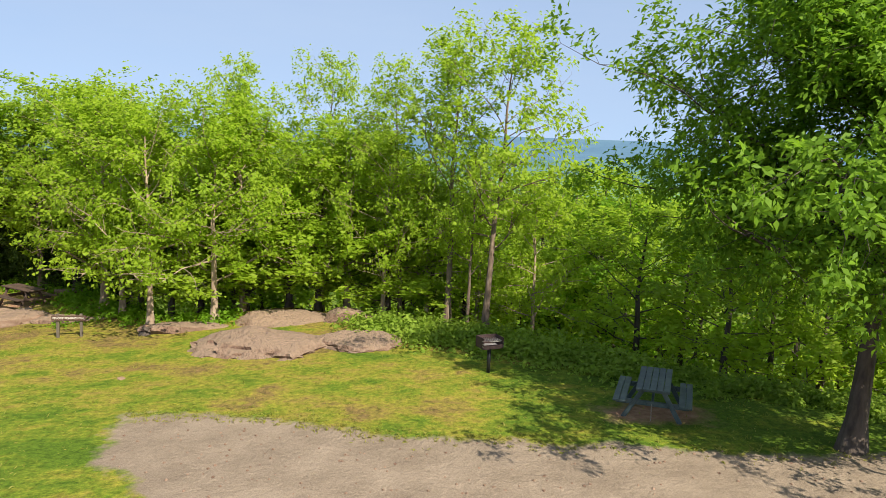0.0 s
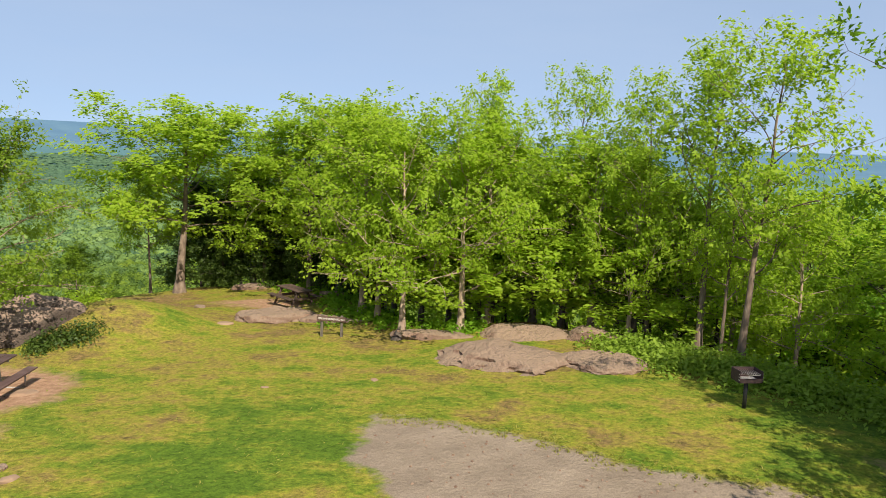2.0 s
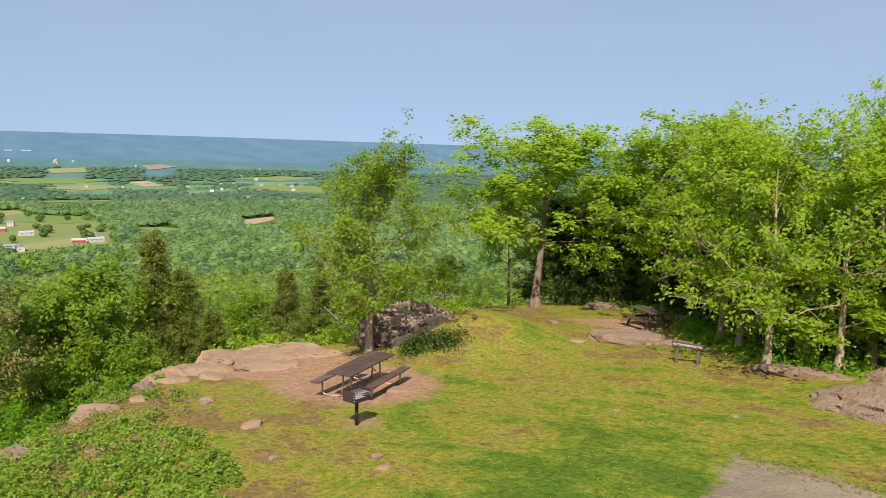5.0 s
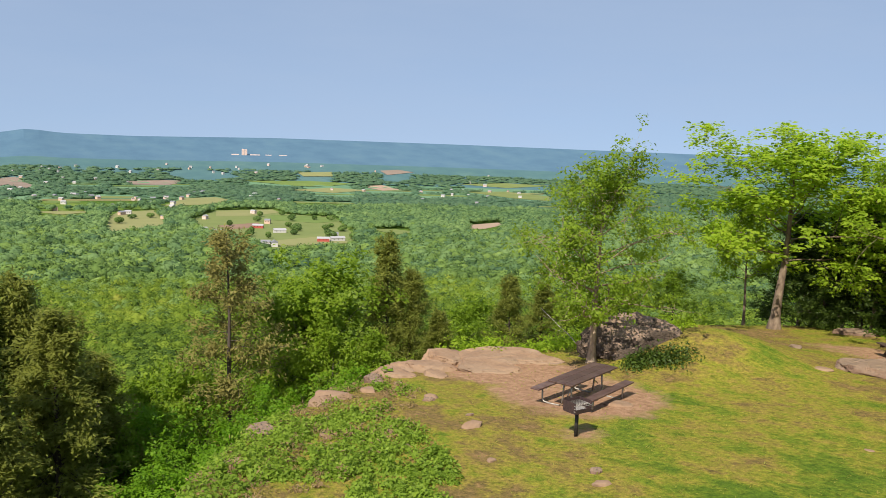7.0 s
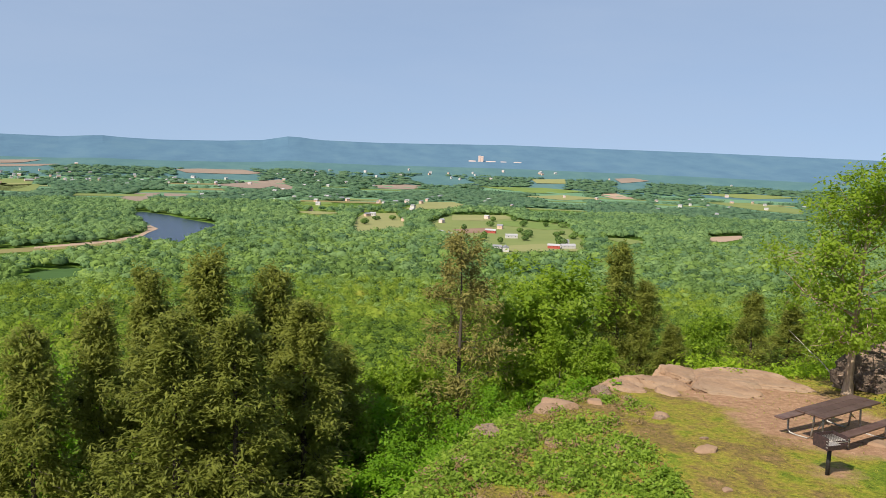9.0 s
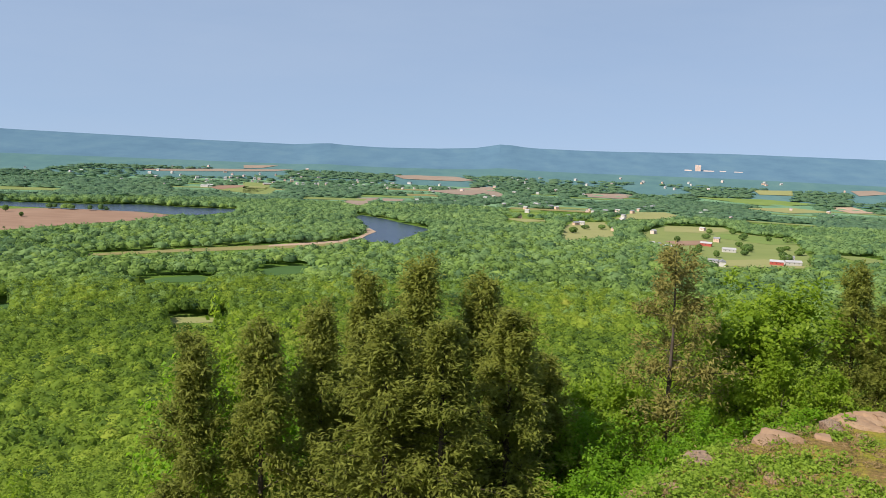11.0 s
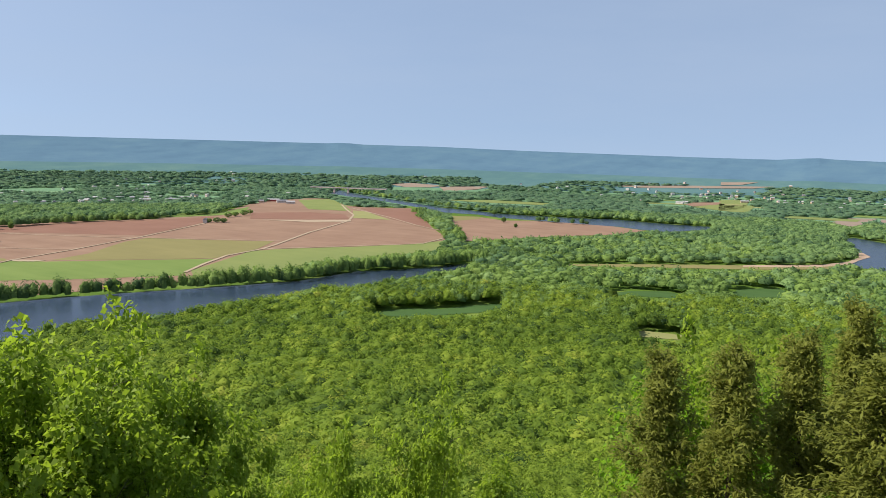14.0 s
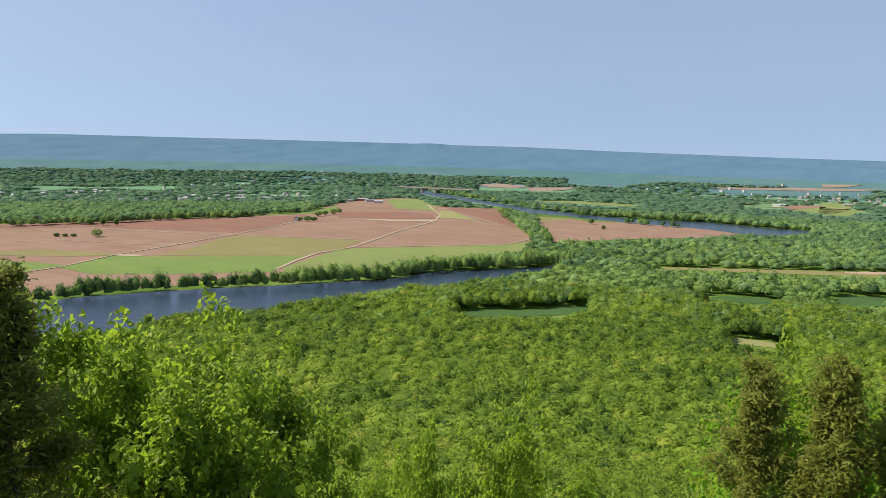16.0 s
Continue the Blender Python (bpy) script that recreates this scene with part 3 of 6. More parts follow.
def grow(seed, high, thick, crown_base, spread, limbs=18, subs=5, twigs=4, leaves=48, leaf=0.15, clump=0.27, lean=(0.0, 0.0), top_round=0.6, bare=0.0, wander=0.06, trunk_top=0.9, fine_twigs=True, narrow=0.6, rise0=0.15):
    """Wood and leaves of a broadleaved tree: a bending trunk, limbs that end on the crown's outline, side branches, twigs and leaf clumps."""
    rng = np.random.default_rng(seed)
    steps = np.linspace(0, 1, 12)
    drift = np.cumsum(rng.normal(size=(12, 2)) * wander * high / 12, axis=0)
    trunk = np.stack([lean[0] * high * steps + drift[:, 0] * steps, lean[1] * high * steps + drift[:, 1] * steps, high * trunk_top * steps], 1)
    flare = thick * (1.0 - 0.86 * steps ** 0.9) * (1 + 0.5 * np.exp(-steps * 26))
    wood = [tube_arrays(trunk, flare, 9)]
    leaf_pts, leaf_ways = [], []

    def branch(start, aim, length, r0, sides, segs=5, curl=0.25):
        d = aim / (np.linalg.norm(aim) + 1e-9)
        pts = [start]
        for s in range(segs):
            d = d + rng.normal(size=3) * 0.16 + [0, 0, curl * 0.12]
            d /= np.linalg.norm(d)
            pts.append(pts[-1] + d * length / segs)
        pts = np.array(pts)
        if fine_twigs or sides > 3:
            wood.append(tube_arrays(pts, np.linspace(r0, r0 * 0.3, segs + 1), sides))
        return pts

    for i in range(limbs):
        h = crown_base / high + (trunk_top - crown_base / high) * ((i + rng.uniform(0, 0.8)) / limbs) ** 0.9
        base = np.array([np.interp(h / trunk_top, steps, trunk[:, c]) for c in range(3)])
        rel = (h * high - crown_base) / (high - crown_base)
        env = spread * (math.sin(math.pi * min(1.0, 0.16 + 0.84 * rel) ** top_round) * 0.92 + 0.14) * rng.uniform(0.7, 1.15)
        a = i * 2.4 + rng.uniform(-0.5, 0.5)
        rise = rise0 + 1.15 * rel + rng.uniform(-0.15, 0.25)
        aim = np.array([math.cos(a), math.sin(a), rise])
        r0 = np.interp(h / trunk_top, steps, flare) * 0.45
        limb = branch(base, aim, max(0.6, env * math.sqrt(1 + rise * rise) * 0.86), r0, 5)
        for k in range(subs):
            f = 0.3 + 0.7 * (k + rng.uniform(0, 0.9)) / subs
            p = np.array([np.interp(f, np.linspace(0, 1, 6), limb[:, c]) for c in range(3)])
            d = rng.normal(size=3) * [1, 1, 0.6] + (limb[-1] - limb[0]) / (np.linalg.norm(limb[-1] - limb[0]) + 1e-9) * 0.9
            sub = branch(p, d, env * rng.uniform(0.28, 0.5), r0 * 0.38, 4, 3)
            for t in range(twigs):
                q = sub[1 + (t % 3)]
                tw = branch(q, rng.normal(size=3) + [0, 0, 0.25], rng.uniform(0.3, 0.65) * (0.5 + spread / 8), r0 * 0.14, 3, 2)
                if rng.random() < bare:
                    continue
                # rosettes of leaves along the twig, radiating and drooping a little
                cnt = max(6, int(leaves * rng.uniform(0.5, 1.4)))
                node = rng.choice((0.4, 0.75, 1.0, 1.05), cnt)[:, None]
                way = rng.normal(size=(cnt, 3)) * [1, 1, 0.6] + (tw[-1] - tw[0]) / (np.linalg.norm(tw[-1] - tw[0]) + 1e-9) * 0.7
                way /= np.linalg.norm(way, axis=1)[:, None] + 1e-9
                leaf_pts.append(tw[0] + (tw[-1] - tw[0]) * node + way * leaf * rng.uniform(0.4, 1.3, cnt)[:, None] + rng.normal(size=(cnt, 3)) * clump * 0.42)
                leaf_ways.append(way - [0, 0, 0.45])
    vs, fs, base = [], [], 0
    for v, f in wood:
        vs.append(v)
        fs.append(f + base)
        base += len(v)
    lv, lf = leaf_quads(rng, np.concatenate(leaf_pts), leaf, narrow, 0.6, 0.5, [trunk[6, 0], trunk[6, 1], (crown_base + high) * 0.47], 0.7, np.concatenate(leaf_ways))
    return np.concatenate(vs), np.concatenate(fs), lv, lf


def tree_thing(name, arrays, bark, foliage, label, category, group=""):
    wv, wf, lv, lf = arrays
    root = new(name)
    mesh_object("trunk", wv, wf, bark, root, True)
    mesh_object("crown", lv, lf, foliage, root)
    return tagged(root, label, category, group)


def conifer(seed, high, thick, spread, leaf=0.16, density=1.0, base=0.06, point=0.9, bare_low=0.0):
    """Wood and sprays of a cedar: a straight trunk, many rising branches, flat narrow sprays."""
    rng = np.random.default_rng(seed)
    steps = np.linspace(0, 1, 10)
    trunk = np.stack([np.cumsum(rng.normal(size=10)) * 0.03, np.cumsum(rng.normal(size=10)) * 0.03, high * steps], 1)
    wood = [tube_arrays(trunk, thick * (1 - 0.93 * steps), 8)]
    pts, ways = [], []
    count = int(120 * density)
    swell = rng.uniform(0, 6.28, 4)
    for i in range(count):
        h = base + (0.98 - base) * ((i + rng.uniform(0, 1)) / count) ** 0.9
        p = np.array([np.interp(h, steps, trunk[:, c]) for c in range(3)])
        a = i * 2.4 + rng.uniform(-0.9, 0.9)
        lobe = 1 + 0.22 * math.sin(a * 2 + swell[0] + h * 5) + 0.16 * math.sin(a * 3 + swell[1] - h * 8)
        reach = spread * ((1 - h) ** point * 0.95 + 0.06) * lobe * rng.uniform(0.5, 1.15)
        d = np.array([math.cos(a), math.sin(a), rng.uniform(-0.12, 0.75)])
        q = [p]
        for s in range(4):
            d = d + rng.normal(size=3) * 0.16 + [0, 0, 0.02]
            q.append(q[-1] + d / np.linalg.norm(d) * reach / 4)
        q = np.array(q)
        wood.append(tube_arrays(q, np.linspace(thick * 0.2 * (1.05 - h), 0.006, 5), 4))
        thin = 1.0 if h > bare_low else 0.15
        out = (q[-1] - q[0]) / (np.linalg.norm(q[-1] - q[0]) + 1e-9)
        side = np.cross(out, [0, 0, 1.0])
        for s in range(int(8 * thin + 1)):
            f = rng.uniform(0.25, 1.03)
            c = np.array([np.interp(f, np.linspace(0, 1, 5), q[:, k]) for k in range(3)])
            way = out * rng.uniform(0.3, 1.0) + side * rng.choice((-1, 1)) * rng.uniform(0.1, 1.2) + [0, 0, rng.uniform(-0.5, 0.9)]
            way /= np.linalg.norm(way)
            far = (0.20 + 0.26 * reach) * rng.uniform(0.5, 1.2)
            k = max(8, int(26 * rng.uniform(0.6, 1.4)))
            g = rng.uniform(0.0, 1, k)[:, None]
            pts.append(c + way * far * g + rng.normal(size=(k, 3)) * [0.10, 0.10, 0.09] * (1.2 - 0.5 * g) - [0, 0, 0.16] * g * g)
            ways.append(np.repeat(way[None] - [0, 0, 0.35], k, 0))
    vs, fs, off = [], [], 0
    for v, f in wood:
        vs.append(v)
        fs.append(f + off)
        off += len(v)
    lv, lf = leaf_quads(rng, np.concatenate(pts), leaf, 0.30, 0.55, 0.6, [0, 0, high * 0.35], 0.7, np.concatenate(ways))
    return np.concatenate(vs), np.concatenate(fs), lv, lf


def stand(ob, x, y, turn=0.0, size=1.0, sink=0.06, tilt=(0, 0)):
    ob.matrix_basis = placed(x, y, turn, size, sink, tilt)
    return ob


def placed(x, y, turn=0.0, size=1.0, sink=0.06, tilt=(0, 0)):
    s = size if isinstance(size, tuple) else (size, size, size)
    return pose(x, y, ground_z(x, y) - sink, tilt[0], tilt[1], turn) @ Matrix.Diagonal((*s, 1))


def again(ob, x, y, turn=0.0, size=1.0, sink=0.06, tilt=(0, 0), label=""):
    c = copy_thing(ob, pose(0, 0, 0))
    c.matrix_basis = placed(x, y, turn, size, sink, tilt)
    if label:
        c["label"] = label
    return c


# the great tree by the drive, whose crown shades the lawn
great = tree_thing("shade_tree", grow(12, 7.4, 0.20, 3.0, 4.4, 52, 9, 6, 50, 0.135, 0.24, (-0.12, -0.05), 0.80, wander=0.02, narrow=0.44, rise0=0.0), M_BARK_DARK, M_LEAF_SHADE, "tall broadleaved tree with grey-brown trunk beside the gravel drive", "tree")
stand(great, 7.25, 13.45, 200)

# trees along the brink
oak = tree_thing("oak_tree", grow(21, 7.6, 0.13, 1.5, 3.0, 22, 6, 3, 22, 0.15, 0.22), M_BARK_PALE, M_LEAF, "young oak with pale trunk on the brink", "tree", "trees along the brink")
slim = tree_thing("slim_tree", grow(22, 9.0, 0.12, 2.4, 2.5, 20, 6, 3, 18, 0.145, 0.20, (0.04, 0.0), 0.7, 0.08), M_BARK, M_LEAF, "slim tall tree with thin crown on the brink", "tree", "trees along the brink")
spreading = tree_thing("spreading_tree", grow(23, 7.9, 0.13, 3.0, 3.2, 24, 6, 3, 36, 0.145, 0.22, (0.02, 0.0), 0.7), M_BARK, M_LEAF, "spreading tree with yellow-green spring leaves", "tree", "trees along the brink")
lookout = tree_thing("lookout_tree", grow(24, 7.3, 0.15, 1.6, 3.2, 32, 6, 4, 23, 0.135, 0.24, (-0.01, 0.03), 0.75, 0.03), M_BARK_PALE, M_LEAF_OLIVE, "open-crowned tree beside the brown boulder", "tree", "trees along the brink")
wood_tree = tree_thing("woodland_tree", grow(25, 9.5, 0.14, 2.2, 2.9, 15, 5, 2, 22, 0.20, 0.28, fine_twigs=False), M_BARK_DARK, M_LEAF_DEEP, "woodland tree with dark trunk on the slope", "tree", "trees on the slope")
wood_tree_b = tree_thing("woodland_tree", grow(26, 9.0, 0.13, 1.4, 2.8, 15, 5, 2, 22, 0.20, 0.28, fine_twigs=False), M_BARK_DARK, M_LEAF, "woodland tree with bright leaves on the slope", "tree", "trees on the slope")


def true_height(ob):
    return max(float(np.percentile([v.co.z for v in c.data.vertices], 99.6)) for c in ob.children if c.name.startswith("crown"))


HIGH = {ob: true_height(ob) for ob in (oak, slim, spreading, lookout, wood_tree, wood_tree_b)}
placed_once = set()


def lookout_point(az):
    return np.array([np.interp(az, [0, 35, 75, 130], [0.0, -0.35, -0.8, -1.2]), np.interp(az, [0, 35, 75, 130], [0.0, 0.35, 0.48, 0.1])])


def topped(ob, x, y, rise, turn=0.0, wide=1.0):
    """Stand a tree so that its top lies the given degrees above the level of the eye as seen from the lookout."""
    e = lookout_point(math.degrees(math.atan2(-x, y)))
    r = math.hypot(x - e[0], y - e[1])
    s = (EYE_Z + r * math.tan(radians(rise)) - ground_z(x, y) + 0.06) / HIGH[ob]
    w = wide * min(1.25, max(0.75, s))
    if ob in placed_once:
        return again(ob, x, y, turn, (w, w, s))
    placed_once.add(ob)
    return stand(ob, x, y, turn, (w, w, s))


def at(az, r):
    e = lookout_point(az)
    return e[0] - math.sin(radians(az)) * r, e[1] + math.cos(radians(az)) * r


for ob, x, y, rise, turn, wide in ((oak, -6.68, 22.7, 2.6, 0, 1.1), (oak, -6.25, 24.2, 3.2, 70, 1.0), (oak, -8.4, 22.3, 2.6, 150, 1.0), (oak, -10.9, 25.0, 3.4, 210, 1.15), (spreading, -15.4, 29.9, 2.2, 290, 1.35),
                                   (slim, 1.1, 20.7, 8.7, 0, 0.95), (slim, 0.1, 21.9, 7.6, 100, 1.0), (slim, -1.3, 23.2, 5.4, 220, 0.8), (slim, -4.1, 25.4, 5.6, 30, 0.75), (slim, -6.9, 25.6, 4.9, 300, 0.75),
                                   (oak, -3.0, 24.2, 2.2, 120, 1.1), (oak, -9.9, 24.0, 2.2, 10, 1.0), (spreading, -12.9, 29.3, 2.6, 95, 1.35), (spreading, -20.9, 28.6, 2.3, 40, 1.8), (oak, -18.2, 31.0, 0.8, 130, 0.95),
                                   (lookout, -19.3, 17.4, 0.9, 0, 1.05), (slim, 0.65, 21.2, 1.0, 300, 0.6), (oak, 2.6, 22.6, -2.5, 50, 0.8), (oak, -1.8, 22.9, 1.0, 250, 0.8), (spreading, -22.6, 28.9, -2.0, 200, 0.7),
                                   (oak, -0.5, 23.4, -1.8, 80, 0.9), (oak, 1.0, 23.8, -3.0, 160, 0.9), (oak, -3.9, 24.9, 0.2, 200, 0.9)):
    topped(ob, x, y, rise, turn, wide)

rng = np.random.default_rng(77)
for k in range(34):
    az, r = rng.uniform(-16, 33), rng.uniform(27, 58)
    x, y = at(az, r)
    if distance(BRINK, np.array([x]), np.array([y]))[0] < 2.5:
        continue
    top = np.interp(az, [-16, -10, -5, -1, 4, 20, 28, 33], [-6, -9, -9, -4.5, 1.2, 2.0, 0.2, -1.5]) - rng.uniform(0, 3.5) - (r - 27) * 0.05
    topped(wood_tree if az < -12 else wood_tree_b, x, y, top, rng.uniform(0, 360), rng.uniform(0.95, 1.3))
for az, r, top in ((3, 26, -1.5), (7, 27, -0.5), (11, 28, -0.5), (15, 28.5, 0), (19, 27.5, -0.5), (22, 29.5, -0.5), (25, 32, -1), (28, 35, -2), (31, 36, -2), (5, 31, 0), (13, 32, 0.5), (9, 24.5, -3), (17, 25.5, -3.5), (21, 26.5, -3), (1, 24.5, -5), (-1.5, 24, -8.5), (4, 23.5, -5.5), (7, 24.5, -5), (11, 25, -5), (14, 25.5, -5.5), (16, 24.5, -6), (19, 25.5, -5.5), (-2, 31, -5), (-4.5, 32, -5), (-6.5, 31, -5.5), (-9, 34, -1.4), (-11, 30, -1.2), (-3, 36, -3.0), (-7, 38, -1.8), (-5.5, 28.5, -7.5), (-8.5, 28, -8)):
    x, y = at(az, r)
    topped(wood_tree_b, x, y, top, az * 57, 1.25)
for az, r, top in ((-9.4, 29, -4.0), (-11.5, 31, -3.0), (-7.0, 30, -7.5), (-13, 27, -2)):
    topped(wood_tree_b, *at(az, r), top, az * 33, 1.0)
for az, r in ((-14, 22), (-17, 24), (-20, 21), (-23, 23), (-26, 22), (-29, 24), (-32, 22), (-35, 25), (-18, 29), (-22, 31), (-27, 30), (-31, 31), (-12, 27), (-38, 23), (-24.5, 27), (-34, 29), (-15.5, 33)):
    x, y = at(az, r)
    topped(wood_tree if int(az * 2) % 3 == 0 else wood_tree_b, x, y, rng.uniform(-6.5, -2.5), az * 40, 1.2)

# dark evergreens behind the trees of the crest, near-black to stand for deep shade
dark_fir = tree_thing("dark_evergreen", conifer(33, 6.0, 0.1, 2.3, 0.17, 0.75, 0.02, 0.55), M_BARK_DARK, M_LEAF_SHADY, "dense evergreen behind the crest, shade put into its dark green", "tree", "dark evergreens")
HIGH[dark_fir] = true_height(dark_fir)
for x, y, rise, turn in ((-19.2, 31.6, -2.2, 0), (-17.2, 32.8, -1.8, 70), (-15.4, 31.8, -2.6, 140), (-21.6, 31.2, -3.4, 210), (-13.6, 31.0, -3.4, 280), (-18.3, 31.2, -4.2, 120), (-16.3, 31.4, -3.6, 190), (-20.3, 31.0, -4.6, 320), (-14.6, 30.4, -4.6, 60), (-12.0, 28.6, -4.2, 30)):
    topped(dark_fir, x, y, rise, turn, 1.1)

# cedars and broadleaved trees below the cliff edge
cedar = tree_thing("cedar_tree", conifer(31, 9.5, 0.16, 2.6, 0.135, 1.15, 0.03, 0.86), M_BARK_DARK, M_CEDAR, "dense olive-green cedar below the cliff edge", "tree", "cedars below the cliff")
thin_cedar = tree_thing("thin_cedar", conifer(32, 9.0, 0.15, 2.7, 0.14, 0.55, 0.16, 0.55, 0.5), M_BARK_DARK, M_CEDAR_THIN, "thin half-bare cedar below the cliff edge", "tree", "cedars below the cliff")
HIGH[cedar], HIGH[thin_cedar] = true_height(cedar), true_height(thin_cedar)
for ob, az, r, rise, turn, wide in ((cedar, 91.6, 23.5, -8.2, 0, 1.1), (cedar, 87.4, 24.5, -9.2, 60, 1.1), (cedar, 95.7, 24.5, -9.3, 130, 1.0), (cedar, 84.7, 22.5, -11.5, 200, 1.15), (cedar, 89.5, 20.5, -12.5, 250, 1.1), (cedar, 93.8, 20.5, -12.2, 310, 1.1),
                                    (cedar, 98.8, 23.0, -11.6, 20, 1.0), (cedar, 82.6, 25.0, -14.4, 100, 1.0), (cedar, 107.6, 22.5, -13.7, 170, 1.0), (cedar, 103.0, 22.0, -12.9, 70, 1.0),
                                    (cedar, 62.8, 33.0, -6.4, 10, 0.9), (cedar, 60.9, 32.0, -8.8, 140, 1.0), (cedar, 59.0, 31.0, -11.6, 50, 1.0), (cedar, 53.9, 33.0, -8.9, 20, 1.1), (cedar, 51.5, 36.0, -9.3, 80, 1.15),
                                    (cedar, 158.8, 16.0, -8.3, 0, 1.0), (cedar, 161.5, 16.5, -7.0, 90, 1.0),
                                    (thin_cedar, 74.0, 28.0, -6.2, 0, 0.95)):
    topped(ob, *at(az, r), rise, turn, wide)
cliff_tree = tree_thing("broadleaved_tree", grow(27, 7.6, 0.12, 1.0, 3.0, 18, 5, 3, 32, 0.16, 0.22, fine_twigs=False), M_BARK_DARK, M_LEAF_OLIVE, "broadleaved tree with olive-green leaves below the cliff edge", "tree", "broadleaved trees below the cliff")
cliff_tree_b = tree_thing("broadleaved_tree", grow(28, 7.8, 0.12, 1.4, 3.1, 18, 5, 3, 32, 0.16, 0.22, (0.03, 0.0), 0.7, fine_twigs=False), M_BARK_DARK, M_LEAF_OLIVE, "broadleaved tree with open crown below the cliff edge", "tree", "broadleaved trees below the cliff")
HIGH[cliff_tree], HIGH[cliff_tree_b] = true_height(cliff_tree), true_height(cliff_tree_b)
for ob, az, r, rise, turn, wide in ((cliff_tree_b, 68.7, 32.0, -8.0, 60, 1.0), (cliff_tree, 66.4, 32.0, -7.9, 30, 1.05), (cliff_tree_b, 70.8, 31.0, -9.4, 160, 0.9), (cliff_tree, 57.3, 35.0, -11.0, 10, 0.8), (cliff_tree, 56.0, 38.0, -10.3, 200, 0.9), (cliff_tree, 49.0, 37.0, -9.5, 100, 0.9), (cliff_tree, 46.0, 38.0, -8.6, 300, 0.9), (cliff_tree, 42.5, 39.0, -7.6, 30, 0.9),
                                    (cliff_tree_b, 147.8, 20.0, -11.6, 10, 0.8), (cliff_tree_b, 143.8, 20.5, -12.7, 90, 0.75), (cliff_tree, 151.5, 18.5, -12.6, 200, 0.75), (cliff_tree, 140.8, 21.0, -16.5, 250, 0.7), (cliff_tree, 155.8, 19.0, -10.6, 300, 0.75), (cliff_tree, 149.0, 17.0, -16.0, 20, 0.7), (cliff_tree, 144.5, 17.5, -18.0, 220, 0.7),
                                    (cliff_tree, 79.8, 28.0, -15.6, 20, 0.75), (cliff_tree, 77.0, 27.0, -15.2, 220, 0.75), (cliff_tree_b, 104.8, 28.0, -12.0, 77, 0.8), (cliff_tree_b, 99.5, 29.0, -12.2, 177, 0.8), (cliff_tree, 82.0, 25.5, -17.5, 120, 0.7), (cliff_tree, 66.8, 29.0, -12.5, 150, 0.8), (cliff_tree, 63.5, 29.0, -13.0, 250, 0.8),
                                    (cliff_tree_b, 123.7, 26.0, -17.0, 0, 0.6), (cliff_tree, 130.7, 28.0, -19.6, 10, 0.6)):
    topped(ob, *at(az, r), rise, turn, wide)
bright_tree = tree_thing("broadleaved_tree", grow(29, 7.0, 0.11, 1.0, 2.9, 18, 5, 3, 26, 0.15, 0.24, fine_twigs=False), M_BARK_DARK, M_LEAF_DEEP, "green young tree below the cliff edge", "tree", "broadleaved trees below the cliff")
HIGH[bright_tree] = true_height(bright_tree)
for az, r, rise in ((78, 25, -16.5), (74.5, 24, -18), (81, 27, -16.2), (71, 26, -15.5), (68, 25.5, -16), (76, 21, -21), (71.5, 20.5, -22), (79.5, 21.5, -20), (64.5, 27, -14.5), (101, 27, -13.5), (106, 26, -15)):
    topped(bright_tree, *at(az, r), rise - 1.2, az * 61, 0.9)
for k in range(26):
    az, r = rng.uniform(44, 164), rng.uniform(38, 78)
    x, y = at(az, r)
    topped((cliff_tree, cliff_tree_b)[k % 2], x, y, -17.5 - rng.uniform(2.0, 7.0) - (3 if 64 < az < 80 else 0), rng.uniform(0, 360), 1.1)


# ---- the valley: fields, water, woods ----
def flat_shape(name, outline, mat, lift, label, category, kind="structure"):
    """A sheet laid on the land; the far ones follow the rise of the ground."""
    bm = bmesh.new()
    f = bm.faces.new([bm.verts.new((px, py, 0)) for px, py in outline])
    f.normal_update()
    if f.normal.z < 0:
        f.normal_flip()
    bmesh.ops.triangulate(bm, faces=[f])
    xs, ys = [p[0] for p in outline], [p[1] for p in outline]
    if max(math.hypot(px, py) for px, py in outline) > 3200 or max(xs) - min(xs) > 250 or max(ys) - min(ys) > 250:
        bmesh.ops.subdivide_edges(bm, edges=bm.edges[:], cuts=5, use_grid_fill=True)
        bmesh.ops.triangulate(bm, faces=bm.faces[:])
    z = height(np.array([v.co.x for v in bm.verts]), np.array([v.co.y for v in bm.verts]))
    for v, pz in zip(bm.verts, z):
        v.co.z = pz + lift * 0.45
    ob = part(name, bm, mat)
    return tagged(ob, label, category, kind=kind)


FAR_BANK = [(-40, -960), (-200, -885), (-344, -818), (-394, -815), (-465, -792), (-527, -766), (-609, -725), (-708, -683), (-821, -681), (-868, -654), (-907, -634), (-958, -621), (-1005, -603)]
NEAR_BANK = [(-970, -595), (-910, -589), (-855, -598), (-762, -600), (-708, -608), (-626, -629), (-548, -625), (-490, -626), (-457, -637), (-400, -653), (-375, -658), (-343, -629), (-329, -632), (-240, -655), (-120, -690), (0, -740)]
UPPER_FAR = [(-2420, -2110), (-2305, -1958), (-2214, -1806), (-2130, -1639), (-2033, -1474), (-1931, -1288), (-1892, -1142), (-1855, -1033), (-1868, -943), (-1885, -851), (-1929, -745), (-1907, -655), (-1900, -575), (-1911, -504)]
